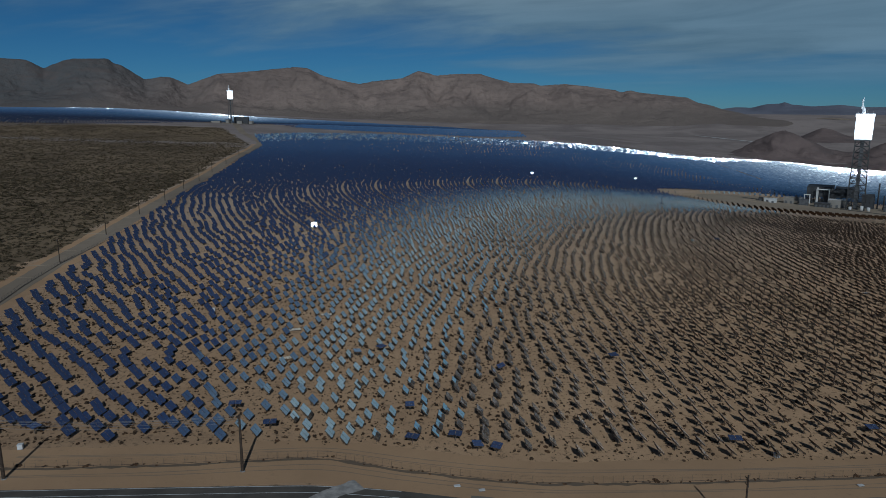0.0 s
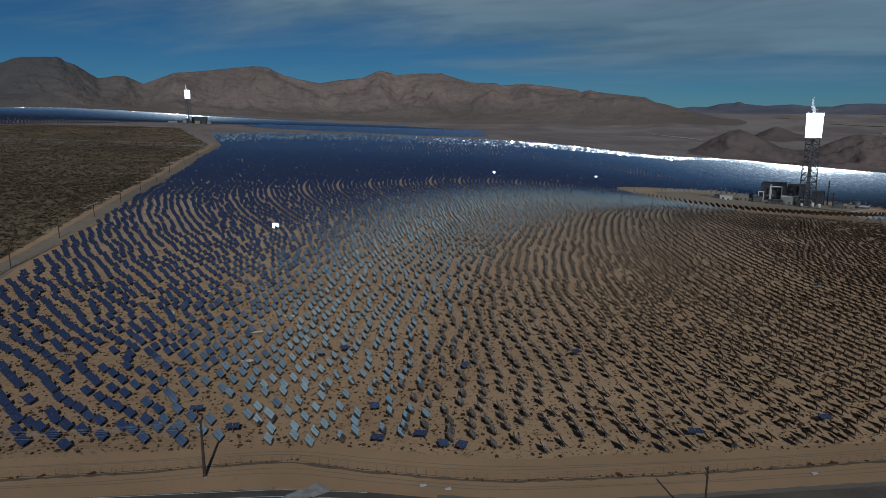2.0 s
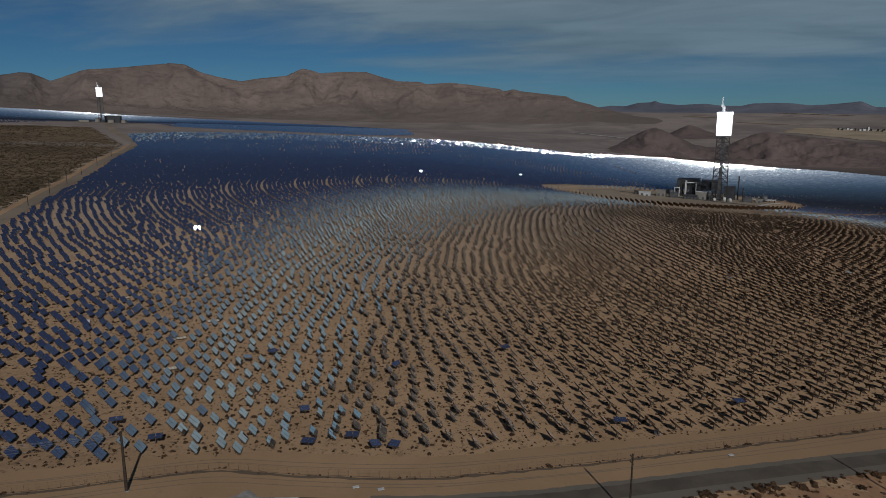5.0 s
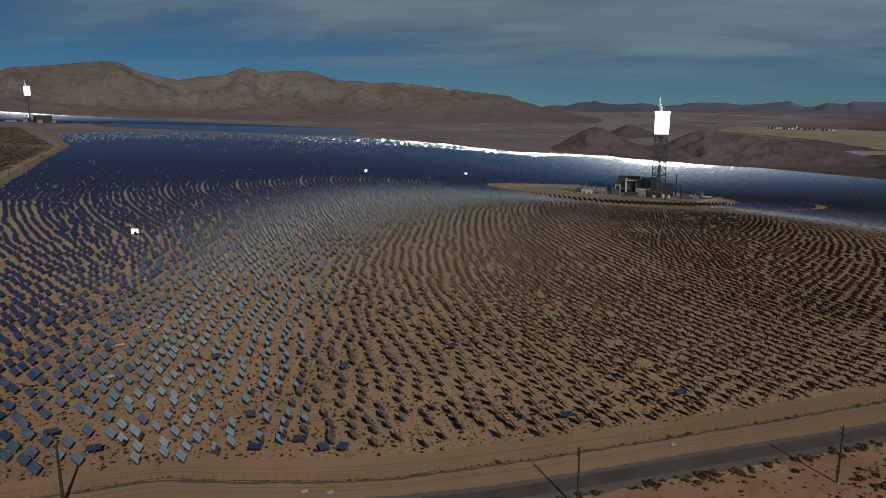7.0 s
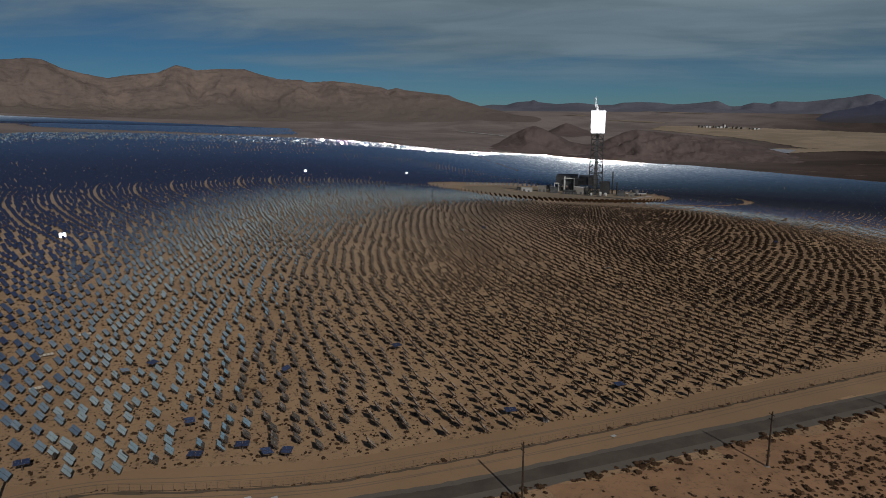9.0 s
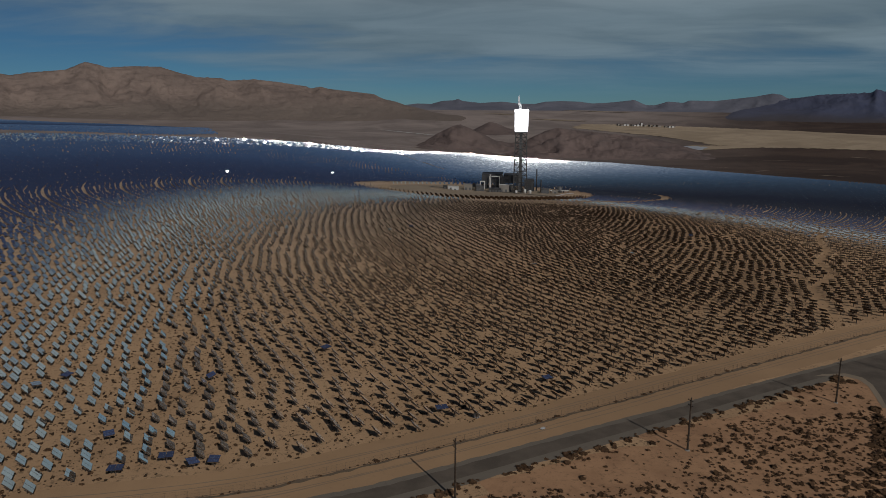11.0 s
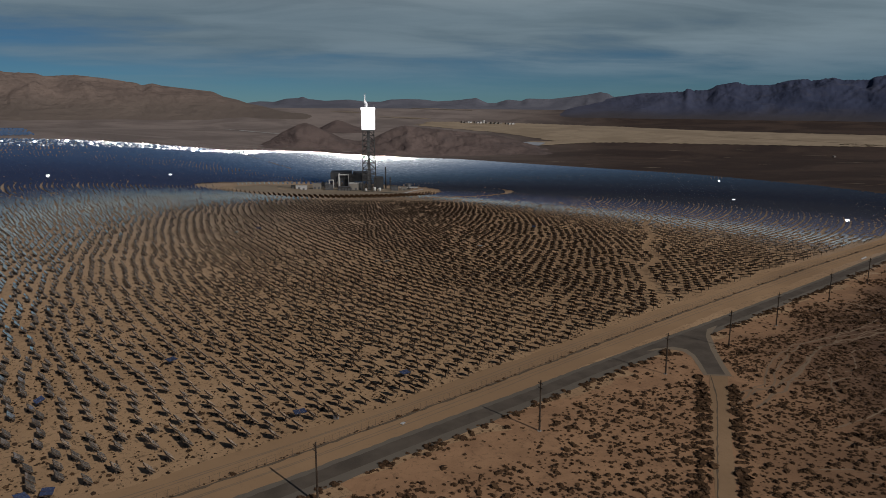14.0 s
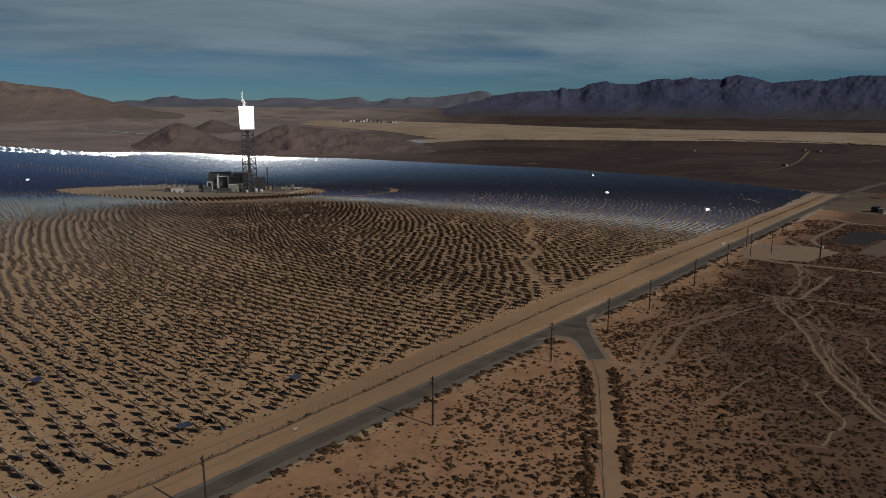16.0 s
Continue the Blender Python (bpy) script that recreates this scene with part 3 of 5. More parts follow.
DARK_HILLS = [(20.5, -3.2), (23.1, -2.78), (24.1, -2.16), (24.7, -1.88), (25.3, -1.59), (25.9, -1.43), (26.6, -1.65), (27.2, -1.96), (28.0, -2.27), (28.8, -2.68), (30.0, -2.9), (31.1, -2.8), (32.0, -2.33),
              (32.7, -2.03), (33.4, -1.77), (34.0, -1.69), (34.9, -1.83), (37.6, -2.07), (39.4, -2.27), (41.7, -2.51), (44.0, -2.9), (46, -3.2), (49, -3.5)]
BACK_HILLS = [(25.5, -2.4), (27.6, -1.55), (28.4, -1.22), (29.0, -1.35), (29.8, -1.7), (31, -2.0), (34, -2.5)]
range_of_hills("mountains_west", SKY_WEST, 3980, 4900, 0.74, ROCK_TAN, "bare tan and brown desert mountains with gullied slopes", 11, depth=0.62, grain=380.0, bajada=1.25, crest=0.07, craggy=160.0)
range_of_hills("far_ridge", SKY_FAR, 4560, 4940, 0.75, ROCK_FAR, "thin far ridge on the skyline, haze painted pale blue-grey", 29, depth=0.4, grain=260.0, bajada=1.5, swells=0.1, crest=0.1, craggy=120.0)
range_of_hills("mountains_east", SKY_EAST, 4060, 4930, 0.8, ROCK_HAZED, "distant desert mountain range with a jagged crest, haze painted blue-grey", 23, depth=0.24, step=0.06, grain=190.0, bajada=1.9, swells=0.04, crest=0.13, craggy=48.0)
range_of_hills("dark_hills", DARK_HILLS, 2480, 3150, 0.5, ROCK_RED, "low dark reddish rocky hills beyond the field", 37, depth=0.7, step=0.1, grain=110.0, crest=0.16, craggy=80.0)
range_of_hills("back_hills", BACK_HILLS, 3250, 3650, 0.5, ROCK_RED, "small reddish hill behind the dark hills", 41, depth=0.6, step=0.1, grain=110.0, crest=0.16, craggy=80.0)

# ---------------------------------------------------------------- pale flats and far ground features
strip("salt_streak", [(1200, 3376), (1257, 3143), (1324, 2977)], (4, 18, 9), 1.4, WHITEWALL, "thin white salt streak beyond the dark hills", "salt pan", step=20, rough_edge=2)
strip("tan_flat", [(2160, 3120), (2250, 3018), (2337, 2840)], (20, 60, 40), 1.15, BARE, "tan bare flat beside the dry lake", "bare ground", step=30, rough_edge=8)
for line in ([(2496, 4046), (2602, 3845), (2729, 3663), (2844, 3463)], [(2051, 3864), (2128, 3805), (2182, 3729)], [(2174, 3521), (2281, 3398), (2381, 3275)]):
    strip("tan_flat", line, (12, 40, 50, 14), 2.0, BARE, "tan bare flat far out on the plain", "bare ground", step=30, rough_edge=6)
strip("far_track", [(1461, 585), (1603, 569), (1780, 558), (2000, 590), (2438, 691)], (2, 3, 4, 5, 6), 1.2, FAINT, "pale dirt track over the stony flats", "dirt track", step=25, rough_edge=1.2)
strip("edge_track", [(1365, 640), (1310, 500), (1273, 411), (1262, 360), (1268, 325), (1305, 313)], 5, 0.4, BARE, "pale dirt track round the corner of the field", "dirt track", step=8, rough_edge=0.6)
rng_flat = np.random.default_rng(19)
for k in range(30):
    x, y = rng_flat.uniform(1490, 2700), rng_flat.uniform(420, 1900)
    if math.hypot(x, y) > 2750:
        continue
    turn, size = rng_flat.normal(-0.9, 0.35), rng_flat.uniform(12, 55)
    dx, dy = math.cos(turn) * size, -math.sin(turn) * size * -1
    bend = rng_flat.uniform(-0.25, 0.25) * size
    strip("bare_streak", [(x - dx, y - dy), (x - dx * 0.3 + bend * 0.5, y - dy * 0.3 + bend), (x + dx * 0.4, y + dy * 0.4 + bend * 0.4), (x + dx, y + dy)], (1, rng_flat.uniform(4, 12), rng_flat.uniform(2, 8), 1), 1.1, BARE,
          "pale bare streak on the stony flats", "bare ground", step=12, rough_edge=2.5)

# ---------------------------------------------------------------- heliostat fields
TOWER = np.array([574.8, 959.1])
TOWER_Z = float(land(*TOWER))
FAR_TOWER = np.array([-702.8, 2341.0])
FAR_Z = float(land(*FAR_TOWER))
RIGHT, AHEAD = np.array([0.857, -0.515]), np.array([0.515, 0.857])  # across and along the line of sight at the tower
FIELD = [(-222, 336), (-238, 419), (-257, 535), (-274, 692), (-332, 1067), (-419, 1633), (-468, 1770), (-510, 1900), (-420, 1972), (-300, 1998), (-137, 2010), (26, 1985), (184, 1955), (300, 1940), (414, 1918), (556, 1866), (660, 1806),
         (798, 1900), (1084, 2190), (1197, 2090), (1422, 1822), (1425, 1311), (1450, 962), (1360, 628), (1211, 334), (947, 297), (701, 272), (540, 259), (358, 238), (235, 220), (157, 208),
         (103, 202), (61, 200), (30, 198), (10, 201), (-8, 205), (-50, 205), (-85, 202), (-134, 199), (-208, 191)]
FAR_FIELD = [(-1750, 1850), (-1271, 2026), (-1125, 2055), (-917, 2140), (-800, 2240), (-592, 2348), (-459, 2165), (-315, 2115), (-142, 2085), (27, 2045), (143, 2030), (246, 2075), (236, 3300), (0, 3560),
             (-536, 3560), (-880, 3480), (-1123, 3600), (-1444, 3680), (-1847, 3500), (-2050, 3330), (-2400, 3200)]


def inside(p, corners):
    x, y = p[:, 0], p[:, 1]
    hit = np.zeros(len(p), bool)
    for (x0, y0), (x1, y1) in zip(corners, corners[1:] + corners[:1]):
        if y0 != y1:
            hit ^= ((y0 > y) != (y1 > y)) & (x < (x1 - x0) * (y - y0) / (y1 - y0) + x0)
    return hit


def rings(centre, corners, first, last, gap_round, period, rows, seed, spread=()):
    """Staggered rings of stands round a tower, in groups with a narrow service lane between them; farther out the rings are fewer and the stands stand wider apart."""
    rng = np.random.default_rng(seed)
    out, start = [], first
    while start < last:
        kept, wide = rows, 1.0
        for beyond, fewer, factor in spread:
            if start > beyond:
                kept, wide = fewer, factor
        count = int(2 * math.pi * start / (gap_round * wide))
        turn = rng.uniform(0, 1)
        lane = float(np.interp(start, (330, 450, 500, 750), (0.06, 0.32, 0.34, 0.18)))
        for k in range(kept):
            th = (np.arange(count) + turn + 0.5 * (k % 2)) * 2 * math.pi / count
            # the lanes narrow on the south side
            lane_here = lane * (1 - 0.6 * np.clip((np.cos(th + 1.2) - 0.15) / 0.3, 0, 1))
            r = start + (0.5 + lane_here / 2 + k) * period / (kept + lane_here)
            # each stand keeps to its ring but strays a little along it
            loose = np.interp(r, (250, 420, 640, 860), (0.4, 0.75, 1.0, 1.25))
            th = th + rng.normal(0, 0.6, count) * loose / r
            if start > 830:
                loose = 0.4
            rr = r + rng.normal(0, 1.0, count) * (0.25 if k in (0, kept - 1) else loose)
            out.append(np.column_stack([centre[0] + rr * np.cos(th), centre[1] + rr * np.sin(th)]))
        start += period
    p = np.concatenate(out)
    # the outer rings meander
    drift = np.column_stack([relief(p[:, 0] / 38, p[:, 1] / 38, seed + 1, 2), relief(p[:, 0] / 38, p[:, 1] / 38, seed + 2, 2)]) - 0.5
    p = p + drift * np.interp(np.hypot(*(p - centre).T), (400, 760, 860, 950), (0.6, 1.5, 5.5, 8.5))[:, None]
    p = p[inside(p, corners)]
    bare = relief(p[:, 0] / 21, p[:, 1] / 21, seed + 3, 3)
    full = (p[:, 0] > centre[0] + 150) & (p[:, 1] < centre[1])
    return p[rng.random(len(p)) > np.where(bare > 0.78, 0.16, 0.03) * np.where(full, 0.3, 1.0)]


def stances(p, aim, seed, swap=0.0012):
    """The facing of each stand: it sends the sun to the aim; a few stand idle, flat or turned off."""
    rng = np.random.default_rng(seed)
    q = np.column_stack([p, land(p[:, 0], p[:, 1]) + 2.7])
    to = aim[None] - q
    to /= np.linalg.norm(to, axis=1)[:, None]
    n = to + sun_dir[None]
    n /= np.linalg.norm(n, axis=1)[:, None]
    n += rng.normal(0, 0.016, n.shape)
    idle = rng.random(len(p)) < swap
    n[idle] = np.column_stack([rng.normal(0.05, 0.22, idle.sum()), rng.normal(0, 0.22, idle.sum()), np.ones(idle.sum())])
    return q, n / np.linalg.norm(n, axis=1)[:, None]


def axes_of(n):
    x = np.column_stack([-n[:, 1], n[:, 0], np.zeros(len(n))])
    x /= np.maximum(np.linalg.norm(x, axis=1), 1e-6)[:, None]
    return x, np.cross(n, x)


PW, PH, GAP = 2.10, 3.25, 0.15


def boxes(list_of):
    v, q = [], []
    for lo, hi in list_of:
        q += [[i + len(v) for i in f] for f in BOX_QUADS]
        v += box_points(lo, hi)
    return np.array(v), np.array(q)


def stand_mesh(name, q, n, panels, bars, post, ends=True):
    """Many stands in one mesh: tilted panels and bars, and upright posts."""
    x, y = axes_of(n)
    pv, pq = boxes(panels)
    pm = np.tile([1, 1, 1, 1, 1, 0], len(panels))
    if not ends:
        pq, pm = pq[2:], pm[2:]
    if bars:
        bv, bq = boxes(bars)
        pv, pq, pm = np.concatenate([pv, bv]), np.concatenate([pq, bq + len(pv)]), np.concatenate([pm, np.full(len(bq), 2)])
    v = q[:, None] + pv[None, :, :1] * x[:, None] + pv[None, :, 1:2] * y[:, None] + pv[None, :, 2:] * n[:, None]
    faces = (np.arange(len(q)) * len(pv))[:, None, None] + pq[None]
    index = np.tile(pm, len(q))
    v, faces = v.reshape(-1, 3), faces.reshape(-1, 4)
    if post:
        tv, tq = boxes([((-post, -post, -2.9), (post, post, -0.15))])
        tq = tq[:4]
        w = (q[:, None] + tv[None]).reshape(-1, 3)
        faces = np.concatenate([faces, len(v) + ((np.arange(len(q)) * len(tv))[:, None, None] + tq[None]).reshape(-1, 4)])
        index = np.concatenate([index, np.full(len(q) * len(tq), 2)])
        v = np.concatenate([v, w])
    return mesh_of(name, v, faces, [MIRROR, BACKING, FRAMESTEEL], index)


PANEL_L, PANEL_R = ((-PW - GAP / 2, -PH / 2, -0.05), (-GAP / 2, PH / 2, 0.05)), ((GAP / 2, -PH / 2, -0.05), (PW + GAP / 2, PH / 2, 0.05))
WHOLE = ((-PW - 0.22, -PH / 2 - 0.22, -0.06), (PW + 0.22, PH / 2 + 0.22, 0.06))
BARS = [((-PW, -0.16, -0.62), (PW, 0.16, -0.22))] + [((x - 0.07, -PH / 2.2, -0.42), (x + 0.07, PH / 2.2, -0.06)) for x in (-1.75, -0.6, 0.6, 1.75)]
FRAME = [((-PW, -0.2, -0.62), (PW, 0.2, -0.2)), ((-1.7, -PH / 2.2, -0.45), (-1.5, PH / 2.2, -0.05)), ((1.5, -PH / 2.2, -0.45), (1.7, PH / 2.2, -0.05))]

IDLE_FLAT = [(-58, 216), (-74, 231), (-12, 234), (-10, 208), (4, 211), (6, 204), (11, 204), (17, 203), (97, 213), (150, 225), (-38, 292), (-28, 299), (-132, 208)]
GLINTS = [(-112, 595), (147, 1146), (337, 1213), (954, 553), (1294, 786), (847, 349)]


def nearest(p, targets):
    return [int(np.argmin(((p - np.array(t)) ** 2).sum(1))) for t in targets]


WASH = [(648, 478), (602, 446), (562, 405), (505, 372), (461, 327), (410, 305), (384, 279), (358, 250), (339, 232)]
strip("wash", WASH, (4, 8, 6, 8, 5), 0.05, GRADED, "pale sandy wash winding between the heliostats", "wash", step=5, rough_edge=1.2)


def build_field():
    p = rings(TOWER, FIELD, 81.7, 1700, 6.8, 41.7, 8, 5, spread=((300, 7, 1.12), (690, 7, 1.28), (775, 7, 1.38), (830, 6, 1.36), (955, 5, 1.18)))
    d = p - TOWER
    across, ahead = d @ RIGHT, d @ AHEAD
    # the yard round the tower is an oval, and a lane leaves it at either end
    keep = ((across + 72) / 186) ** 2 + ((ahead + 14) / 114) ** 2 > 1
    ring = np.hypot((across + 18) / 243, (ahead + 14) / 128)
    keep &= np.abs(ring - 1) > 0.032
    p = p[keep]
    wash = along(WASH, 3.0)
    near_wash = np.hypot(p[:, 0] - 500, p[:, 1] - 360) < 260
    gap = np.full(len(p), 99.0)
    gap[near_wash] = np.sqrt(((p[near_wash][:, None] - wash[None]) ** 2).sum(2).min(1))
    p = p[gap > 3.6]
    for lane, half in (([(656, 1707), (639, 1575), (628, 1463), (614, 1327)], 6.0), ([(1071, 419), (1037, 380), (985, 334)], 4.0)):
        line = along(lane, 3.0)
        p = p[np.concatenate([((p[k:k + 2000, None] - line[None]) ** 2).sum(2).min(1) for k in range(0, len(p), 2000)]) > half ** 2]
    # single rows line the yard and the lane that circles it
    rows = []
    for u0, a, b, t0, t1 in ((-70, 170, 93, 185, 345), (-70, 180, 103, 190, 340), (-70, 190, 113, 195, 335), (-70, 164, 98, 95, 150)):
        t = np.linspace(radians(t0), radians(t1), 400)
        line = along(np.column_stack([u0 + a * np.cos(t), -18 + b * np.sin(t)]), 7.4)
        rows.append(TOWER + line[:, :1] * RIGHT + line[:, 1:] * AHEAD)
    rows = np.concatenate(rows)
    p = p[np.concatenate([((p[k:k + 2000, None] - rows[None]) ** 2).sum(2).min(1) for k in range(0, len(p), 2000)]) > 20]
    p = np.concatenate([p, rows])
    upright = len(rows)
    # the idle stands and the ones that flash stand where they are seen
    for t in IDLE_FLAT + GLINTS:
        p[nearest(p, [t])[0]] = t
    aim = np.array([*TOWER, TOWER_Z + 118])
    q, n = stances(p, aim, 8)
    # the rows beside the yard stand upright, backs to the road
    to = np.column_stack([TOWER[0] - p[-upright:, 0], TOWER[1] - p[-upright:, 1]])
    to /= np.linalg.norm(to, axis=1)[:, None]
    n[-upright:] = np.column_stack([to[:, 0] * 0.93, to[:, 1] * 0.93, np.full(upright, 0.36)])
    # the outermost rows beyond the tower stand by, their beams held off the receiver
    edge = np.array([(-510, 1900), (-420, 1972), (-137, 2010), (26, 1985), (184, 1955), (300, 1940), (414, 1918), (556, 1866), (660, 1806), (798, 1900), (1084, 2190), (1197, 2090), (1422, 1822)], float)
    rim = along(edge, 6.0)
    rng = np.random.default_rng(31)
    late = np.where(p[:, 1] > 1500)[0]
    off = np.sqrt(((p[late][:, None] - rim[None]) ** 2).sum(2).min(1))
    share = np.interp(p[late][:, 0], (-500, 100, 300, 450, 950), (0.75, 0.7, 0.5, 0.55, 0.6))
    waiting = late[(off < np.interp(p[late][:, 0], (-250, 200, 420, 600, 900), (190, 165, 150, 115, 60))) & (rng.random(len(late)) < share * (1 - off / 330)) & (p[late][:, 0] < 950)]
    hold = np.array([0.0, 0.0, EYE + 20]) - q[waiting]
    hold = hold / np.linalg.norm(hold, axis=1)[:, None] + sun_dir
    off_sun = np.interp(p[waiting][:, 0], (-250, 60, 200, 330, 430), (0.24, 0.15, 0.08, 0.045, 0.032))[:, None]
    hold = hold / np.linalg.norm(hold, axis=1)[:, None] + rng.normal(0, 0.026, (len(waiting), 3)) + np.array([0.9, 0.0, -0.45]) * np.where(rng.random((len(waiting), 1)) < np.interp(p[waiting][:, :1], (0, 250), (0.015, 0.14)), 0.05, off_sun)
    n[waiting] = hold / np.linalg.norm(hold, axis=1)[:, None]
    # farther west half of them face the pale cloud low in the east
    pale = waiting[(p[waiting][:, 0] < 330) & (rng.random(len(waiting)) < np.interp(p[waiting][:, 0], (-300, 330), (0.7, 0.35)))]
    az, el = np.radians(rng.uniform(35, 75, len(pale))), np.radians(rng.uniform(8, 17, len(pale)))
    cloud = np.column_stack([np.sin(az) * np.cos(el), np.cos(az) * np.cos(el), np.sin(el)])
    eye = np.array([0.0, 0.0, EYE]) - q[pale]
    face = cloud + eye / np.linalg.norm(eye, axis=1)[:, None]
    n[pale] = face / np.linalg.norm(face, axis=1)[:, None]
    for i in nearest(p, IDLE_FLAT):
        n[i] = np.array([0.04, -0.03, 0.998]) + np.array([math.sin(i * 1.7), math.cos(i * 2.3), 0]) * 0.06
    for i in nearest(p, GLINTS):
        c = np.array([0, 0, EYE]) - q[i]
        h = c / np.linalg.norm(c) + sun_dir
        h = h / np.linalg.norm(h) + np.array([0.010 if p[i][1] > 560 and p[i][0] < 0 else 0.021, 0.0, 0.0])
        n[i] = h / np.linalg.norm(h)
    far = np.hypot(p[:, 0], p[:, 1])
    order = np.argsort(np.hypot(p[:, 0] - 20, p[:, 1] - 150))
    near = order[:300]
    rest = np.ones(len(p), bool)
    rest[near] = False
    label = "tilted two-panel mirror heliostats in staggered rings on steel posts"
    for name, lo, hi, panels, bars, post in (("near_heliostats", 0, 430, [PANEL_L, PANEL_R], BARS, 0.13), ("heliostats", 430, 950, [PANEL_L, PANEL_R], FRAME, 0.16),
                                             ("far_heliostats", 950, 9999, [WHOLE], [], 0)):
        s = rest & (far >= lo) & (far < hi)
        tagged(new(name, stand_mesh(name, q[s], n[s], panels, bars, post, post > 0)), label, "heliostats", kind="stuff")
    # the stands beside the fence, one by one
    bm = bmesh.new()
    add_tube(bm, (0, 0, -0.3), (0, 0, 2.45), 0.16, 0.14, 8)
    post_me = bpy.data.meshes.new("pylon")
    bm.to_mesh(post_me), bm.free(), post_me.materials.append(FRAMESTEEL)
    bm = bmesh.new()
    for lo, hi in BARS:
        add_box(bm, lo, hi)
    bar_me = bpy.data.meshes.new("torque_tube")
    bm.to_mesh(bar_me), bm.free(), bar_me.materials.append(FRAMESTEEL)
    pv, pq = boxes([((-PW / 2, -PH / 2, -0.05), (PW / 2, PH / 2, 0.05))])
    panel_me = mesh_of("mirror_panel", pv, pq, [MIRROR, BACKING], [1, 1, 1, 1, 1, 0])
    ax, ay = axes_of(n)
    for k, i in enumerate(near):
        flat = n[i][2] > 0.97
        root = empty("heliostat", Matrix.Translation((q[i][0], q[i][1], q[i][2] - 2.7)),
                     "idle heliostat lying flat, its two mirrors turned to the sky" if flat else "tracking heliostat, two mirror panels tilted on a steel post",
                     "heliostat", "heliostats round the tower")
        turn = Matrix((ax[i], ay[i], n[i])).transposed().to_4x4()
        head = Matrix.Translation((0, 0, 2.7)) @ turn
        piece("pylon", post_me, root, Matrix())
        piece("torque_tube", bar_me, root, head)
        for side in (-1, 1):
            piece("mirror_panel", panel_me, root, head @ Matrix.Translation((side * (PW + GAP) / 2, 0, 0)))
    return p


stands = build_field()


def build_far_field():
    p = rings(FAR_TOWER, FAR_FIELD, 80, 1900, 9.6, 80.0, 9, 6)
    q, n = stances(p, np.array([*FAR_TOWER, FAR_Z + 110]), 9)
    # the rows nearest the other field serve its tower
    swap = np.where((p[:, 1] < 2330) & (p[:, 0] > -460))[0]
    q[swap], n[swap] = stances(p[swap], np.array([*TOWER, TOWER_Z + 118]), 10)
    # stands that would turn their backs lie stowed, tipped a little to the south
    eye = np.array([0.0, 0.0, EYE]) - q
    away = np.where((n * eye).sum(1) / np.linalg.norm(eye, axis=1) < 0.22)[0]
    n[away] = np.array([0.06, -0.25, 0.965]) + np.random.default_rng(12).normal(0, 0.02, (len(away), 3))
    n[away] /= np.linalg.norm(n[away], axis=1)[:, None]
    # its outermost rows stand by too
    rim = along([(-750, 3560), (-880, 3480), (-1123, 3600), (-1444, 3680), (-1847, 3500)], 8.0)
    rng = np.random.default_rng(3)
    late = np.where(p[:, 1] > 3200)[0]
    off = np.sqrt(((p[late][:, None] - rim[None]) ** 2).sum(2).min(1))
    late = late[(off < 70) & (rng.random(len(late)) < 0.45)]
    hold = np.array([0.0, 0.0, EYE]) - q[late]
    hold = hold / np.linalg.norm(hold, axis=1)[:, None] + sun_dir
    hold = hold / np.linalg.norm(hold, axis=1)[:, None] + rng.normal(0, 0.08, (len(late), 3))
    n[late] = hold / np.linalg.norm(hold, axis=1)[:, None]
    tagged(new("distant_heliostats", stand_mesh("distant_heliostats", q, n, [WHOLE], [], 0, False)), "distant field of blue mirror heliostats round the far tower", "heliostats", kind="stuff")


build_far_field()


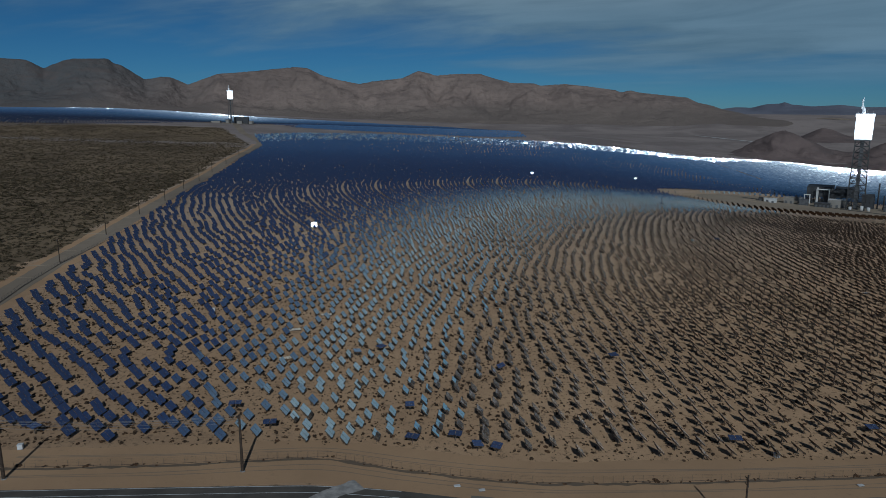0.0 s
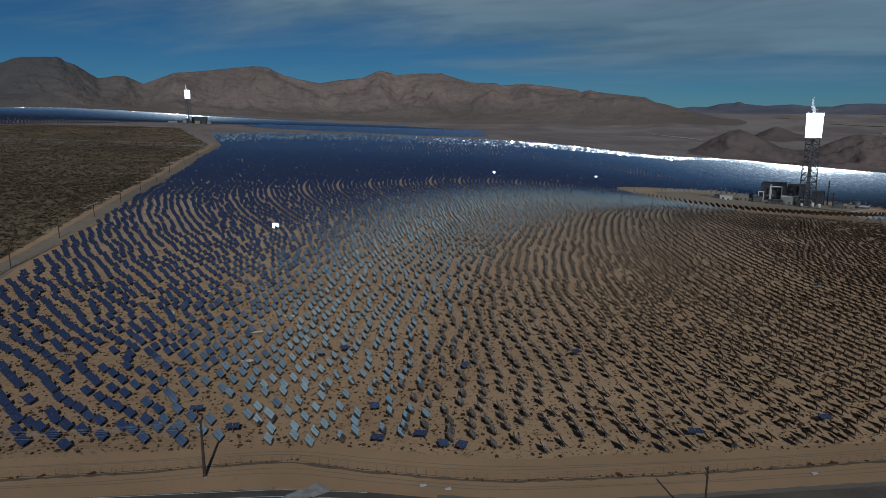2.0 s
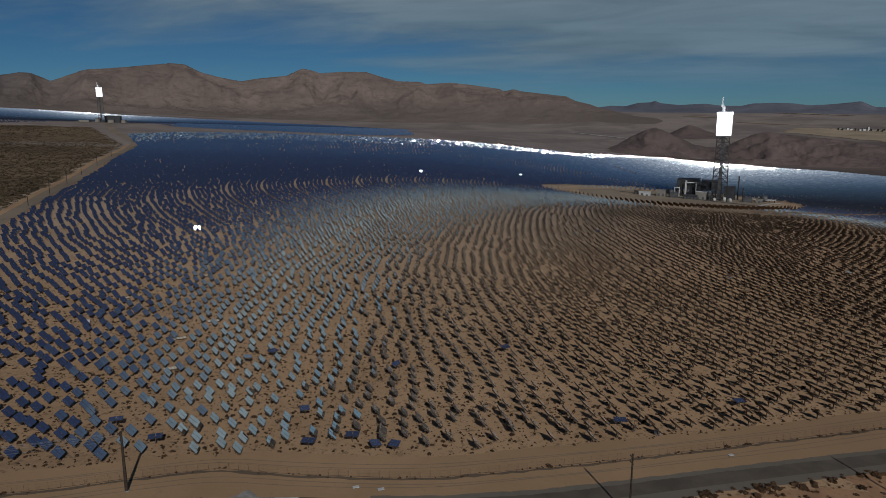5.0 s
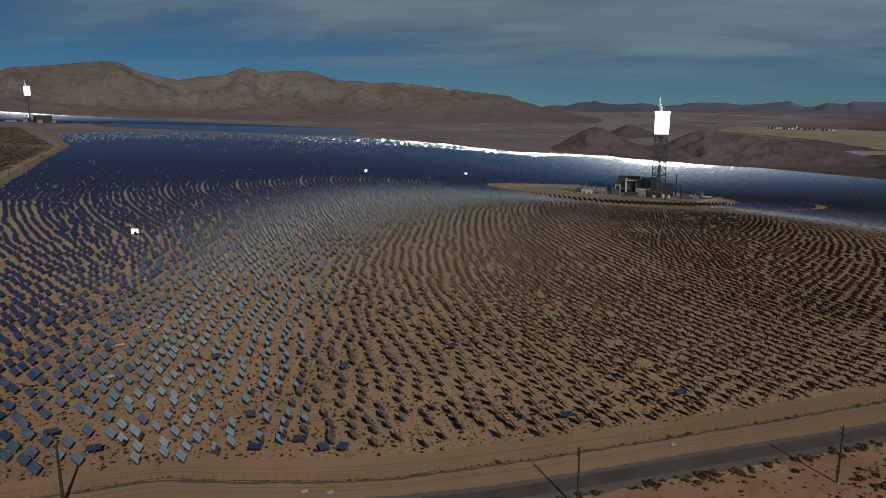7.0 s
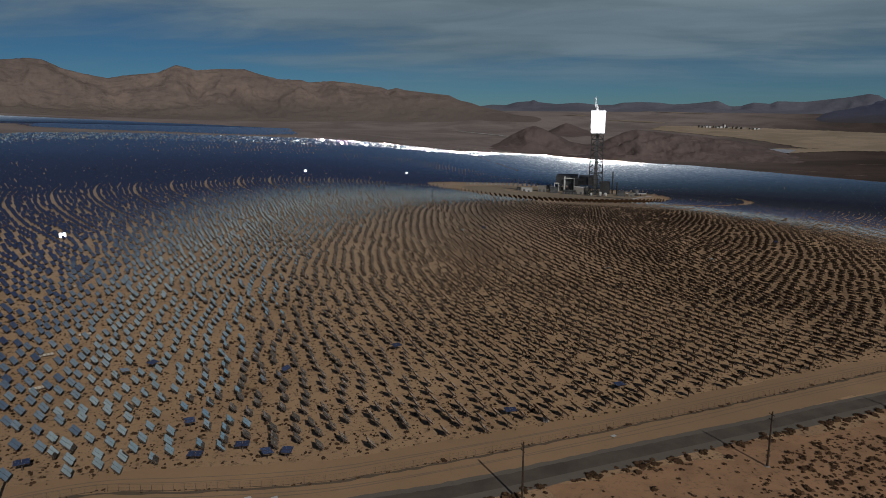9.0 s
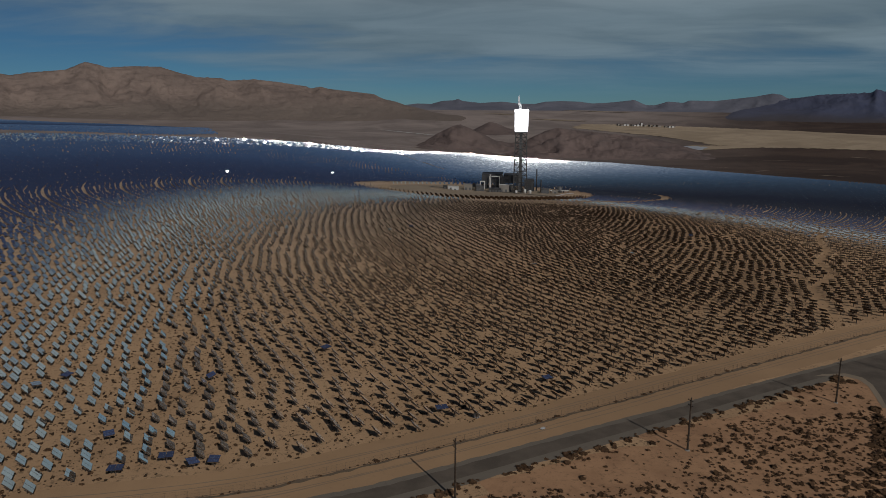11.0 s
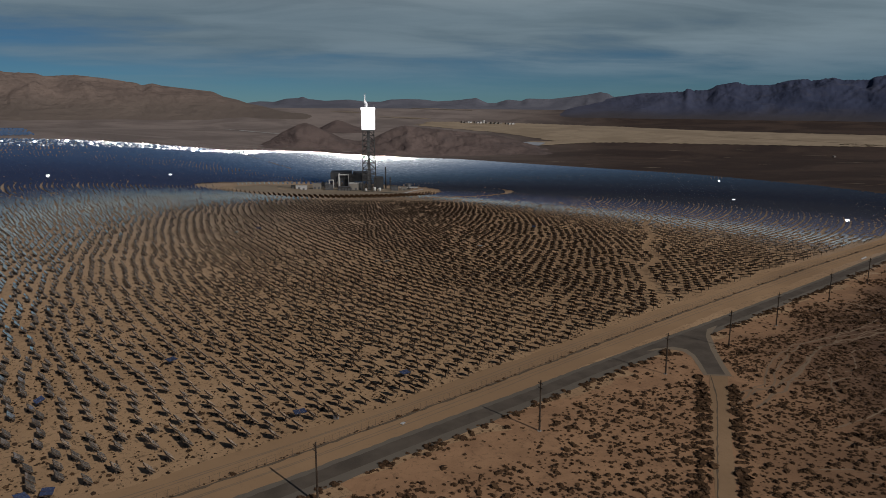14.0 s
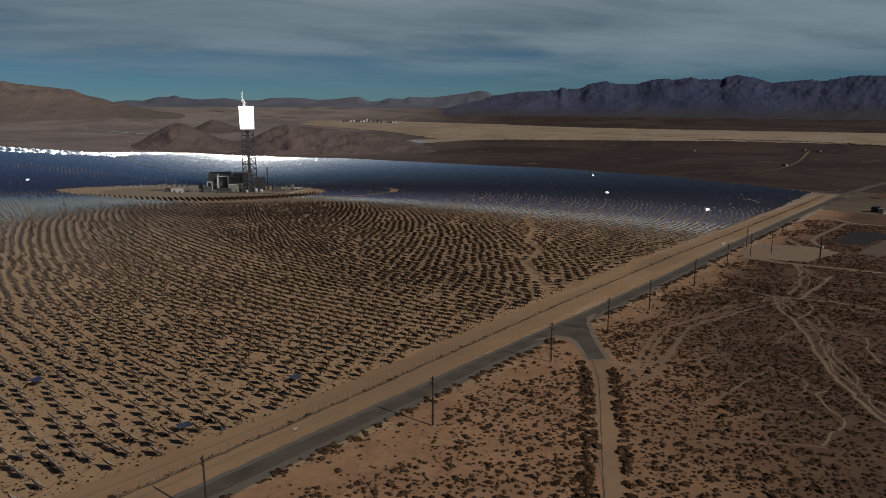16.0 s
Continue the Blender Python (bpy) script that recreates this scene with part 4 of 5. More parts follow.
# ---------------------------------------------------------------- solar towers
def solar_tower(name, at, z, size, label):
    root = empty(name, Matrix.Translation((at[0], at[1], z)) @ Matrix.Rotation(math.atan2(at[1], at[0]) - radians(90), 4, "Z"), label, "solar tower")
    w0, w1, top = 11.2 * size, 8.6 * size, 97 * size
    for sx in (-1, 1):
        for sy in (-1, 1):
            bm = bmesh.new()
            add_beam(bm, (sx * w0, sy * w0, -1), (sx * w1, sy * w1, top), 1.5 * size)
            part("column", bm, DARKSTEEL, root)
    levels = 11
    for k in range(levels):
        z0, z1 = top * k / levels, top * (k + 1) / levels
        a, b = w0 + (w1 - w0) * k / levels, w0 + (w1 - w0) * (k + 1) / levels
        bm = bmesh.new()
        for (ax, ay), (bx, by) in (((-1, -1), (1, -1)), ((1, -1), (1, 1)), ((1, 1), (-1, 1)), ((-1, 1), (-1, -1))):
            add_beam(bm, (ax * b, ay * b, z1), (bx * b, by * b, z1), 0.9 * size)
            mx, my = (ax + bx) / 2, (ay + by) / 2
            add_beam(bm, (ax * a, ay * a, z0), (mx * b, my * b, z1), 0.75 * size)
            add_beam(bm, (bx * a, by * a, z0), (mx * b, my * b, z1), 0.75 * size)
        part("brace", bm, DARKSTEEL, root)
    bm = bmesh.new()
    add_box(bm, (-2.6 * size, -2.6 * size, 0), (2.2 * size, 2.2 * size, top))
    part("riser_shaft", bm, GREYSTEEL, root, "grey lift and pipe shaft")
    bm = bmesh.new()
    add_box(bm, (-9.6 * size, -9.6 * size, top - 0.6), (9.6 * size, 9.6 * size, top + 1.2), 0.2)
    part("deck", bm, GREYSTEEL, root)
    bm = bmesh.new()
    h = 10.6 * size
    add_box(bm, (-h, -h, top + 1.2), (h, h, top + 8 * size), 0.5)
    part("lower_shield", bm, RECEIVER, root, "lower heat shield with a white glow in place of mirrored sunlight")
    bm = bmesh.new()
    h = 10.9 * size
    add_box(bm, (-h, -h, top + 8 * size), (h, h, top + 31.5 * size), 0.6)
    part("receiver", bm, RECEIVER, root, "boiler receiver with a dazzling glow in place of mirrored sunlight")
    bm = bmesh.new()
    h = 11.5 * size
    add_box(bm, (-h, -h, top + 31.5 * size), (h, h, top + 36 * size), 0.5)
    part("upper_shield", bm, RECEIVER, root, "upper heat shield with a white glow in place of mirrored sunlight")
    for x, y, hh in ((2.0, 0, 6.0), (-9, -9, 3.0), (9, 9, 3.0)):
        bm = bmesh.new()
        add_tube(bm, (x * size, y * size, top + 36 * size), (x * size, y * size, top + (36 + hh) * size), 0.45 * size, 0.3 * size, 8)
        part("vent_stack", bm, GALVANISED, root)
    # a wisp of steam over the vents
    bm = bmesh.new()
    rng = random.Random(4)
    for k in range(16):
        f = k / 15
        c = Vector((-1.5 * size - 3.4 * size * math.sin(f * 2.2) + rng.uniform(-0.8, 0.8), rng.uniform(-1, 1), top + (36.5 + 21 * f) * size))
        r = size * (2.6 - 1.9 * f) * rng.uniform(0.7, 1.2)
        made = bmesh.ops.create_icosphere(bm, subdivisions=2, radius=r, matrix=Matrix.Translation(c) @ Matrix.Diagonal((0.8, 0.8, 1.5, 1)))
        for v in made["verts"]:
            v.co += Vector((rng.uniform(-1, 1), rng.uniform(-1, 1), rng.uniform(-1, 1))) * r * 0.22
    part("steam_wisp", bm, STEAM, root, "thin wisp of white steam", True)
    return root


solar_tower("solar_tower", TOWER, TOWER_Z, 0.985, "dark lattice solar tower with a dazzling white receiver")
solar_tower("solar_tower", FAR_TOWER, FAR_Z, 0.80, "distant lattice solar tower with a bright white receiver")


# ---------------------------------------------------------------- utility poles
def utility_pole(at, height, arms, lean=0.0, thick=0.36):
    z = float(land(*at))
    root = empty("utility_pole", pose(at[0], at[1], z, 0, lean, 0), "tall dark wooden utility pole beside the road", "utility pole", "poles along the roads")
    bm = bmesh.new()
    add_tube(bm, (0, 0, -0.5), (0, 0, height), thick, thick * 0.6, 8)
    part("pole", bm, WOOD, root)
    bm = bmesh.new()
    add_tube(bm, (0, 0, -0.3), (0, 0, 0.22), 0.85, 0.75, 10)
    part("footing", bm, SEAL, root, "pale concrete footing")
    for h in arms:
        bm = bmesh.new()
        add_beam(bm, (-0.2, -1.1, h), (-0.2, 1.1, h), 0.14, 0.18)
        arm = part("crossarm", bm, WOOD, root)
        for y in (-1.0, 0.35, 1.0):
            bm = bmesh.new()
            add_tube(bm, (-0.2, y, h + 0.08), (-0.2, y, h + 0.36), 0.07, 0.05, 6)
            part("insulator", bm, GREYSTEEL, arm)
    return root


for spot in ((76, 158), (159, 156), (243, 165), (300, 170), (356, 176), (434, 184), (511, 193), (572, 198), (604, 213), (597, 190), (586, 150), (604, 155)):
    utility_pole(spot, 18.4, (15.8, 17.4))
for spot in ((-59, 187), (-124, 179)):
    utility_pole(spot, 17.8, (15.6, 17.0), thick=0.52)
for spot in ((-257, 454), (-269, 545), (-279, 631), (-286, 709), (-301, 803), (-318, 904), (-340, 1023), (-360, 1156), (-391, 1338)):
    utility_pole(spot, 16.5, (15.4,))

# ---------------------------------------------------------------- wires to the corner pole
def wire_run(a, b, heights):
    root = empty("power_line", Matrix(), "thin overhead power wires between two wooden poles", "power line")
    za, zb = float(land(*a)), float(land(*b))
    for h, y in heights:
        bm = bmesh.new()
        pts = [Vector((a[0] + (b[0] - a[0]) * f, a[1] + y + (b[1] - a[1]) * f, za + h + (zb - za) * f - 5 * f * (1 - f))) for f in np.linspace(0, 1, 12)]
        for p, q in zip(pts, pts[1:]):
            add_beam(bm, p, q, 0.045)
        part("wire", bm, WIRE, root)


wire_run((-59, 187), (-124, 179), ((17.3, -1.0), (17.3, 0.35), (17.3, 1.0), (15.9, -1.0), (15.9, 1.0)))
wire_run((-124, 179), (-262, 160), ((17.3, -1.0), (17.3, 0.35), (17.3, 1.0), (15.9, -1.0), (15.9, 1.0)))

# ---------------------------------------------------------------- scrub ground, side road and tracks
def patch(name, corners, lift, material, label, category, step=10.0):
    """A sheet of ground inside a ring of corners, laid on the land."""
    c = np.array(corners, float)
    xs, ys = np.arange(c[:, 0].min(), c[:, 0].max() + step, step), np.arange(c[:, 1].min(), c[:, 1].max() + step, step)
    gx, gy = np.meshgrid(xs, ys, indexing="ij")
    rng = np.random.default_rng(len(xs))
    gx, gy = gx + rng.uniform(-0.3, 0.3, gx.shape) * step, gy + rng.uniform(-0.3, 0.3, gy.shape) * step
    v = np.stack([gx, gy, land(gx, gy) + lift], -1).reshape(-1, 3)
    ny = len(ys)
    i, j = np.meshgrid(np.arange(len(xs) - 1), np.arange(ny - 1), indexing="ij")
    q = np.stack([i * ny + j, (i + 1) * ny + j, (i + 1) * ny + j + 1, i * ny + j + 1], -1).reshape(-1, 4)
    q = q[inside(v[q].mean(1)[:, :2], corners)]
    ob = new(name, mesh_of(name, v, q, material, smooth=True))
    return tagged(ob, label, category, kind="structure")


SOUTH = [(40, 60), (60, 156), (120, 166), (220, 175), (320, 184), (480, 199), (600, 212), (850, 240), (1000, 254), (980, 190), (900, 120), (800, 20), (400, -60), (100, -40)]
WEST = [(-261, 373), (-275, 454), (-285, 555), (-305, 721), (-381, 1152), (-462, 1668), (-660, 2100), (-1100, 2120), (-1900, 1950), (-2263, 1476), (-1439, 480), (-700, 250), (-300, 240)]
patch("scrub_south", SOUTH, 0.02, SCRUBLAND, "reddish brown desert ground with scattered creosote scrub", "scrubland", 8.0)
patch("scrub_west", WEST, 0.02, WESTSOIL, "brown desert ground covered in low scrub", "scrubland", 16.0)

def slab(name, corners, lift, material, label, category):
    """A paved sheet with clean edges, laid on the land."""
    bm = bmesh.new()
    bm.faces.new([bm.verts.new((x, y, float(land(x, y)) + lift)) for x, y in corners])
    bmesh.ops.triangulate(bm, faces=bm.faces)
    bmesh.ops.recalc_face_normals(bm, faces=bm.faces)
    me = bpy.data.meshes.new(name)
    bm.to_mesh(me), bm.free(), me.materials.append(material)
    return tagged(new(name, me), label, category, kind="structure")


slab("apron_edge", [(262, 188.8), (273.9, 184.8), (276.0, 178.6), (272.4, 172.0), (263.5, 162.9), (255.1, 154.6), (263.8, 146.7), (276.1, 158.2), (291.2, 171.0), (311.5, 186.8), (330, 194.5)], 0.085, GRAVEL, "pale gravel edge of the side road apron", "shoulder")
slab("side_road", [(264, 190.5), (278.1, 186.0), (280.2, 179.7), (275.8, 172.3), (266.2, 162.5), (257.4, 154.4), (263.2, 149.5), (273.9, 159.3), (289.5, 172.9), (307.0, 186.7), (322, 195.3)], 0.10, OLDASPHALT, "short flared asphalt apron of the side road", "road")
strip("side_track", [(261, 151.5), (252, 146), (237, 136), (205, 116), (169, 92), (120, 61), (60, 22)], (7.2, 6.6, 6.0, 5.6, 5.8, 6.0), 0.07, SIDETRACK, "straight pale dirt track through the scrub", "dirt track", rough_edge=0.4)
for off, width in ((-2.7, 0.45),):
    strip("wheel_rut", [(262 + off * 0.5, 153 - off * 0.85), (237 + off * 0.5, 134 - off * 0.85), (169 + off * 0.5, 92 - off * 0.85), (60 + off * 0.5, 22 - off * 0.85)], width, 0.085, LOT, "worn wheel rut in the dirt track", "wheel rut", step=3, rough_edge=0.2)
TRACKS = [([(441, 177), (445, 159), (439, 135), (445, 122), (449, 106), (447, 77), (440, 40)], 1.9), ([(445, 122), (482, 123), (532, 127)], 2.4),
          ([(439, 135), (414, 126), (392, 110), (365, 95), (334, 81), (308, 68), (291, 57), (280, 49), (250, 26)], 1.7), ([(422, 130), (386, 137), (360, 142), (335, 143), (301, 135), (268, 126), (240, 124)], 1.2)]
TRACKS += [([(394, 109), (411, 107), (426, 109), (437, 115)], 1.3), ([(452, 131), (485, 134), (536, 149), (561, 162)], 1.8), ([(296, 92), (278, 94), (261, 93), (243, 96)], 0.8), ([(381, 72), (360, 67), (342, 59)], 0.9),
          ([(297, 67), (283, 68), (275, 64), (261, 52), (235, 54)], 0.8), ([(563, 190), (560, 167), (563, 145), (570, 102), (566, 50)], 5.0), ([(906, 246), (880, 215), (855, 190), (856, 159), (850, 90)], 7.0),
          ([(660, 168), (690, 185), (720, 190), (850, 195)], 4.0), ([(560, 190), (600, 180), (660, 186), (700, 215)], 3.0)]
rng_track = np.random.default_rng(44)
for base in (TRACKS[2][0], TRACKS[3][0], TRACKS[0][0], TRACKS[5][0]):
    for k in range(3):
        shift = rng_track.normal(0, 7, 2)
        TRACKS.append(([(x + shift[0] + rng_track.normal(0, 3.5), y + shift[1] + rng_track.normal(0, 3.5)) for x, y in base], 0.75))
for k in range(14):
    x, y, turn = rng_track.uniform(207, 425), rng_track.uniform(40, 150), rng_track.uniform(0, 6.3)
    line = []
    for step in range(6):
        line.append((x, y))
        turn += rng_track.normal(0, 0.5)
        x, y = x + 9 * math.cos(turn), y + 9 * math.sin(turn)
    TRACKS.append((line, 0.6))
for line, width in TRACKS:
    wob = along(line, 6.0)
    if width < 3:
        wob = wob + np.column_stack([relief(wob[:, 0] / 14, wob[:, 1] / 14, 61, 3), relief(wob[:, 0] / 14, wob[:, 1] / 14, 62, 3)]) * 5.0 - 2.9
    strip("scrub_track", wob, width, 0.06, FAINT, "pale winding track worn through the scrub", "dirt track", step=1.2, rough_edge=width * 0.22)
patch("playa", [(2299, 3186), (2442, 3070), (2611, 2885), (2770, 2607), (2893, 2316), (2934, 1829), (3049, 1454), (3110, 1222), (3177, 899), (3224, 670), (3260, -300), (2700, -300), (2717, 560), (2719, 766), (2680, 1050), (2557, 1334), (2404, 1629), (2290, 1832), (2176, 1951), (2143, 2083), (2163, 2242), (2184, 2415), (2162, 2633), (2169, 2911), (2142, 3070)],
      1.2, PLAYA, "pale tan dry lake bed", "dry lake", 18.0)
patch("playa_arm", [(2053, 2129), (2144, 2051), (2210, 1940), (2190, 1925), (2091, 1968), (1993, 2001)], 1.5, PLAYA, "pale bare arm of the dry lake bed", "dry lake", 8.0)
patch("salt_pan", [(1953, 2160), (2040, 2120), (2075, 2050), (1993, 2001), (1902, 2054), (1890, 2110)], 1.8, BLUEPAD, "pale grey salt crust on the lake bed", "salt pan", 8.0)
strip("lake_track", [(2689, 1704), (2722, 1474), (2742, 1257), (2742, 968)], (4, 6, 6, 5), 1.7, LOT, "thin dark track across the dry lake bed", "dirt track", step=20, rough_edge=1.0)
patch("bare_lot", [(960, 190), (980, 262), (1230, 286), (1300, 286), (1260, 180)], 0.05, LOT, "bare sandy lot beside the road", "lot", 10.0)
patch("road_lot", [(560, 200), (600, 214), (640, 216), (660, 170), (640, 150), (575, 155)], 0.05, FAINT, "bare sandy lay-by below the poles", "lot", 5.0)
patch("dark_basin", [(690, 142), (700, 172), (800, 172), (790, 136)], 0.08, soil("basin_mud", (0.034, 0.029, 0.026), (0.022, 0.019, 0.018), (0.018, 0.016, 0.015), 0.3, 0.3), "dark wet evaporation basin", "basin", 6.0)
patch("pale_basin", [(640, 120), (648, 140), (740, 138), (735, 108)], 0.08, LOT, "pale gravel pad beside the basin", "lot", 6.0)
patch("earth_mound", [(1190, 232), (1200, 250), (1290, 252), (1290, 226)], 1.0, SCRUBLAND, "dark low earth mound on the bare lot", "mound", 6.0)

# painted lines on the newer road surface west of the bend
def offset_line(points, off):
    p = along(points, 6.0)
    d = np.gradient(p, axis=0)
    d /= np.hypot(d[:, :1], d[:, 1:])
    return [tuple(q) for q in p + np.stack([-d[:, 1], d[:, 0]], -1) * off]


WEST_ROAD = ROAD[:6]
strip("road_west", [(x, y - 3.2) for x, y in WEST_ROAD], 13.0, 0.10, ASPHALT, "newer dark asphalt road surface", "road", step=5)
for off, width in ((2.9, 0.28), (-0.6, 0.22), (-4.0, 0.22)):
    strip("road_line", offset_line(WEST_ROAD[:-1], off), width, 0.115, ROADPAINT, "worn white painted road line", "road marking", step=4)
strip("road_patch", [(-37, 169), (-31, 176), (-24, 181.2)], (5, 5.5, 6), 0.125, SEAL, "pale worn band across the asphalt", "road patch", step=1.5, rough_edge=0.3)


# ---------------------------------------------------------------- fence
def build_fence():
    root = empty("chain_link_fence", Matrix(), "long low chain-link fence on steel posts along the sandy verge", "fence")
    p = along(FENCE[1:], 3.0)
    z = land(p[:, 0], p[:, 1])
    bm = bmesh.new()
    add_tube(bm, (0, 0, -0.2), (0, 0, 2.3), 0.04, 0.035, 6)
    post = bpy.data.meshes.new("post")
    bm.to_mesh(post), bm.free(), post.materials.append(FRAMESTEEL)
    for i in range(min(300, len(p))):
        piece("post", post, root, Matrix.Translation((p[i][0], p[i][1], z[i])))
    bm = bmesh.new()
    for i in range(300, len(p), 2):
        add_beam(bm, (p[i][0], p[i][1], z[i] - 0.2), (p[i][0], p[i][1], z[i] + 2.3), 0.12)
    part("far_posts", bm, DARKSTEEL, root)["kind"] = "stuff"
    for name, h, w in (("top_rail", 2.2, 0.02), ("mid_wire", 1.3, 0.012), ("bottom_wire", 0.3, 0.05)):
        bm = bmesh.new()
        for i in range(len(p) - 1):
            add_beam(bm, (p[i][0], p[i][1], z[i] + h), (p[i + 1][0], p[i + 1][1], z[i + 1] + h), w)
        part(name, bm, DARKSTEEL, root)


build_fence()


def perimeter_fence():
    root = empty("perimeter_fence", Matrix(), "low dark wire fence between the dirt road and the heliostats", "fence")
    p = along([(-236, 345), (-248, 397), (-256, 451), (-258, 506), (-262, 581), (-287, 757), (-344, 1107), (-426, 1621)], 5.0)
    z = land(p[:, 0], p[:, 1])
    bm = bmesh.new()
    add_tube(bm, (0, 0, -0.2), (0, 0, 2.2), 0.06, 0.05, 6)
    post = bpy.data.meshes.new("post")
    bm.to_mesh(post), bm.free(), post.materials.append(DARKSTEEL)
    for i in range(len(p)):
        piece("post", post, root, Matrix.Translation((p[i][0], p[i][1], z[i])))
    for name, h, w in (("top_rail", 2.1, 0.06), ("mid_wire", 1.2, 0.04), ("bottom_wire", 0.3, 0.35)):
        bm = bmesh.new()
        for i in range(len(p) - 1):
            add_beam(bm, (p[i][0], p[i][1], z[i] + h), (p[i + 1][0], p[i + 1][1], z[i + 1] + h), w, 0.05)
        part(name, bm, DARKSTEEL, root)


perimeter_fence()


# ---------------------------------------------------------------- yard and power block
def yard_at(u, v):
    p = TOWER + RIGHT * u + AHEAD * v
    return float(p[0]), float(p[1])


def build_yard():
    ring = [yard_at(-72 + 140 * math.cos(t), -6 + 76 * math.sin(t)) for t in np.linspace(0, 2 * math.pi, 48, endpoint=False)]
    patch("yard", ring, 0.12, GRAVEL, "oval tan gravel yard round the tower", "yard", 5.0)
    lane = [yard_at(-70 + 152 * math.cos(t), -10 + 84 * math.sin(t)) for t in np.linspace(radians(60), radians(395), 90)]
    strip("yard_road", lane, 18, 0.10, TRACK, "pale ring road round the yard", "dirt road", step=4)
    lane = [yard_at(-18 + 243 * math.cos(t), -14 + 128 * math.sin(t)) for t in np.linspace(radians(130), radians(410), 90)]
    strip("outer_lane", lane, 10, 0.18, TRACK, "pale dirt lane circling the yard between heliostats", "dirt road", step=4)
    strip("yard_drive", [yard_at(-150, 30), yard_at(-60, 5), yard_at(40, -40), yard_at(120, -70)], 10, 0.2, ASPHALT, "grey paved drive across the yard", "road")
    strip("yard_bank", [yard_at(-120, -20), yard_at(-150, 0), yard_at(-120, 22), yard_at(-70, 18)], 5, 0.22, TRACK, "low pale earth bank in the yard", "bank")

    strip("yard_drain", [(649, 1002), (683, 1000)], 5, 0.24, WHITEWALL, "pale concrete drain beside the yard", "drain", step=3)
    strip("yard_drain", [(603, 899), (637, 923), (661, 933)], 5, 0.26, WHITEWALL, "pale concrete drain running out of the yard", "drain", step=3)


build_yard()
FACE = Matrix.Rotation(radians(-31), 4, "Z")


def block(name, u, v, w, d, h, wall, label, category, roof=None, doors=0, ribs=0, lift=0.0, legs=0, lean_to=0.0):
    """A plant building: walls, a roof slab with a rim, doors or ribs where it has them."""
    x, y = yard_at(u, v)
    root = empty(name, Matrix.Translation((x, y, float(land(x, y)))) @ FACE, label, category)
    bm = bmesh.new()
    add_box(bm, (-w / 2, -d / 2, lift - (0.5 if not lift else 0)), (w / 2, d / 2, h), 0.12)
    part("wall", bm, wall, root)
    bm = bmesh.new()
    add_box(bm, (-w / 2 - 0.25, -d / 2 - 0.25, h), (w / 2 + 0.25, d / 2 + 0.25, h + 0.5), 0.08)
    part("roof", bm, roof or wall, root)
    for k in range(doors):
        bm = bmesh.new()
        x0 = -w / 2 + (k + 0.5) * w / doors
        add_box(bm, (x0 - 1.6, -d / 2 - 0.12, 0), (x0 + 1.6, -d / 2 + 0.02, min(4.2, h * 0.6)))
        part("door", bm, GREYSTEEL, root)
    for k in range(ribs):
        bm = bmesh.new()
        x0 = -w / 2 + k * w / max(1, ribs - 1)
        add_box(bm, (x0 - 0.35, -d / 2 - 0.6, 0), (x0 + 0.35, -d / 2 - 0.02, h))
        part("rib", bm, DARKSTEEL, root)
    for k in range(legs):
        for side in (-1, 1):
            bm = bmesh.new()
            x0 = -w / 2 + 1 + k * (w - 2) / max(1, legs - 1)
            add_beam(bm, (x0, side * (d / 2 - 1), -0.5), (x0, side * (d / 2 - 1), lift), 1.0)
            part("leg", bm, DARKSTEEL, root)
    if lean_to:
        bm = bmesh.new()
        add_box(bm, (w / 2, -d / 2 + 1, -0.5), (w / 2 + lean_to, d / 2 - 1, h * 0.6), 0.1)
        part("annex", bm, PALEWALL, root)
    return root


def tank(u, v, r, h, material, label):
    x, y = yard_at(u, v)
    root = empty("storage_tank", Matrix.Translation((x, y, float(land(x, y)))), label, "tank")
    bm = bmesh.new()
    add_tube(bm, (0, 0, -0.4), (0, 0, h), r, r, 20)
    part("shell", bm, material, root, smooth=True)
    bm = bmesh.new()
    add_tube(bm, (0, 0, h), (0, 0, h + r * 0.25), r * 1.02, r * 0.15, 20)
    part("cap", bm, material, root)


block("air_cooled_condenser", -46, 52, 34, 40, 25, DARKWALL, "large dark air-cooled condenser on steel legs behind the tower", "condenser", ribs=6, lift=11, legs=6)
block("air_cooled_condenser", -12, 60, 30, 36, 24, DARKWALL, "dark air-cooled condenser bank behind the tower", "condenser", ribs=5, lift=11, legs=5)
block("turbine_hall", -33, 38, 15, 16, 21, DARKSTEEL, "grey turbine hall beside the condenser", "industrial building", ribs=3)
block("condenser_frame", -49, 31, 2.2, 2.2, 24, WHITEWALL, "tall white pipe casing at the condenser", "pipe casing")
block("boiler_house", 15, 32, 15, 18, 19, DARKWALL, "dark boiler house behind the tower", "industrial building", ribs=4)
block("pump_house", -22, 4, 22, 14, 11, PALEWALL, "pale tan pump house beside the tower", "industrial building", roof=WHITEWALL, doors=3)
block("control_building", -84, 8, 13, 11, 9, PALEWALL, "pale tan control building in the yard", "industrial building", doors=2)
block("switch_house", -64, -2, 12, 9, 8, GREYSTEEL, "grey switch house in the yard", "industrial building", doors=2)
block("workshop", -40, -8, 20, 8, 6, DARKSTEEL, "low dark open workshop in the yard", "industrial building", roof=GREYSTEEL, doors=4)
block("trailer", -108, 4, 17, 5, 5, WHITEWALL, "long white site trailer in the yard", "trailer", doors=2)
block("trailer", -104, -6, 9, 4, 4, WHITEWALL, "white site trailer in the yard", "trailer", doors=1)
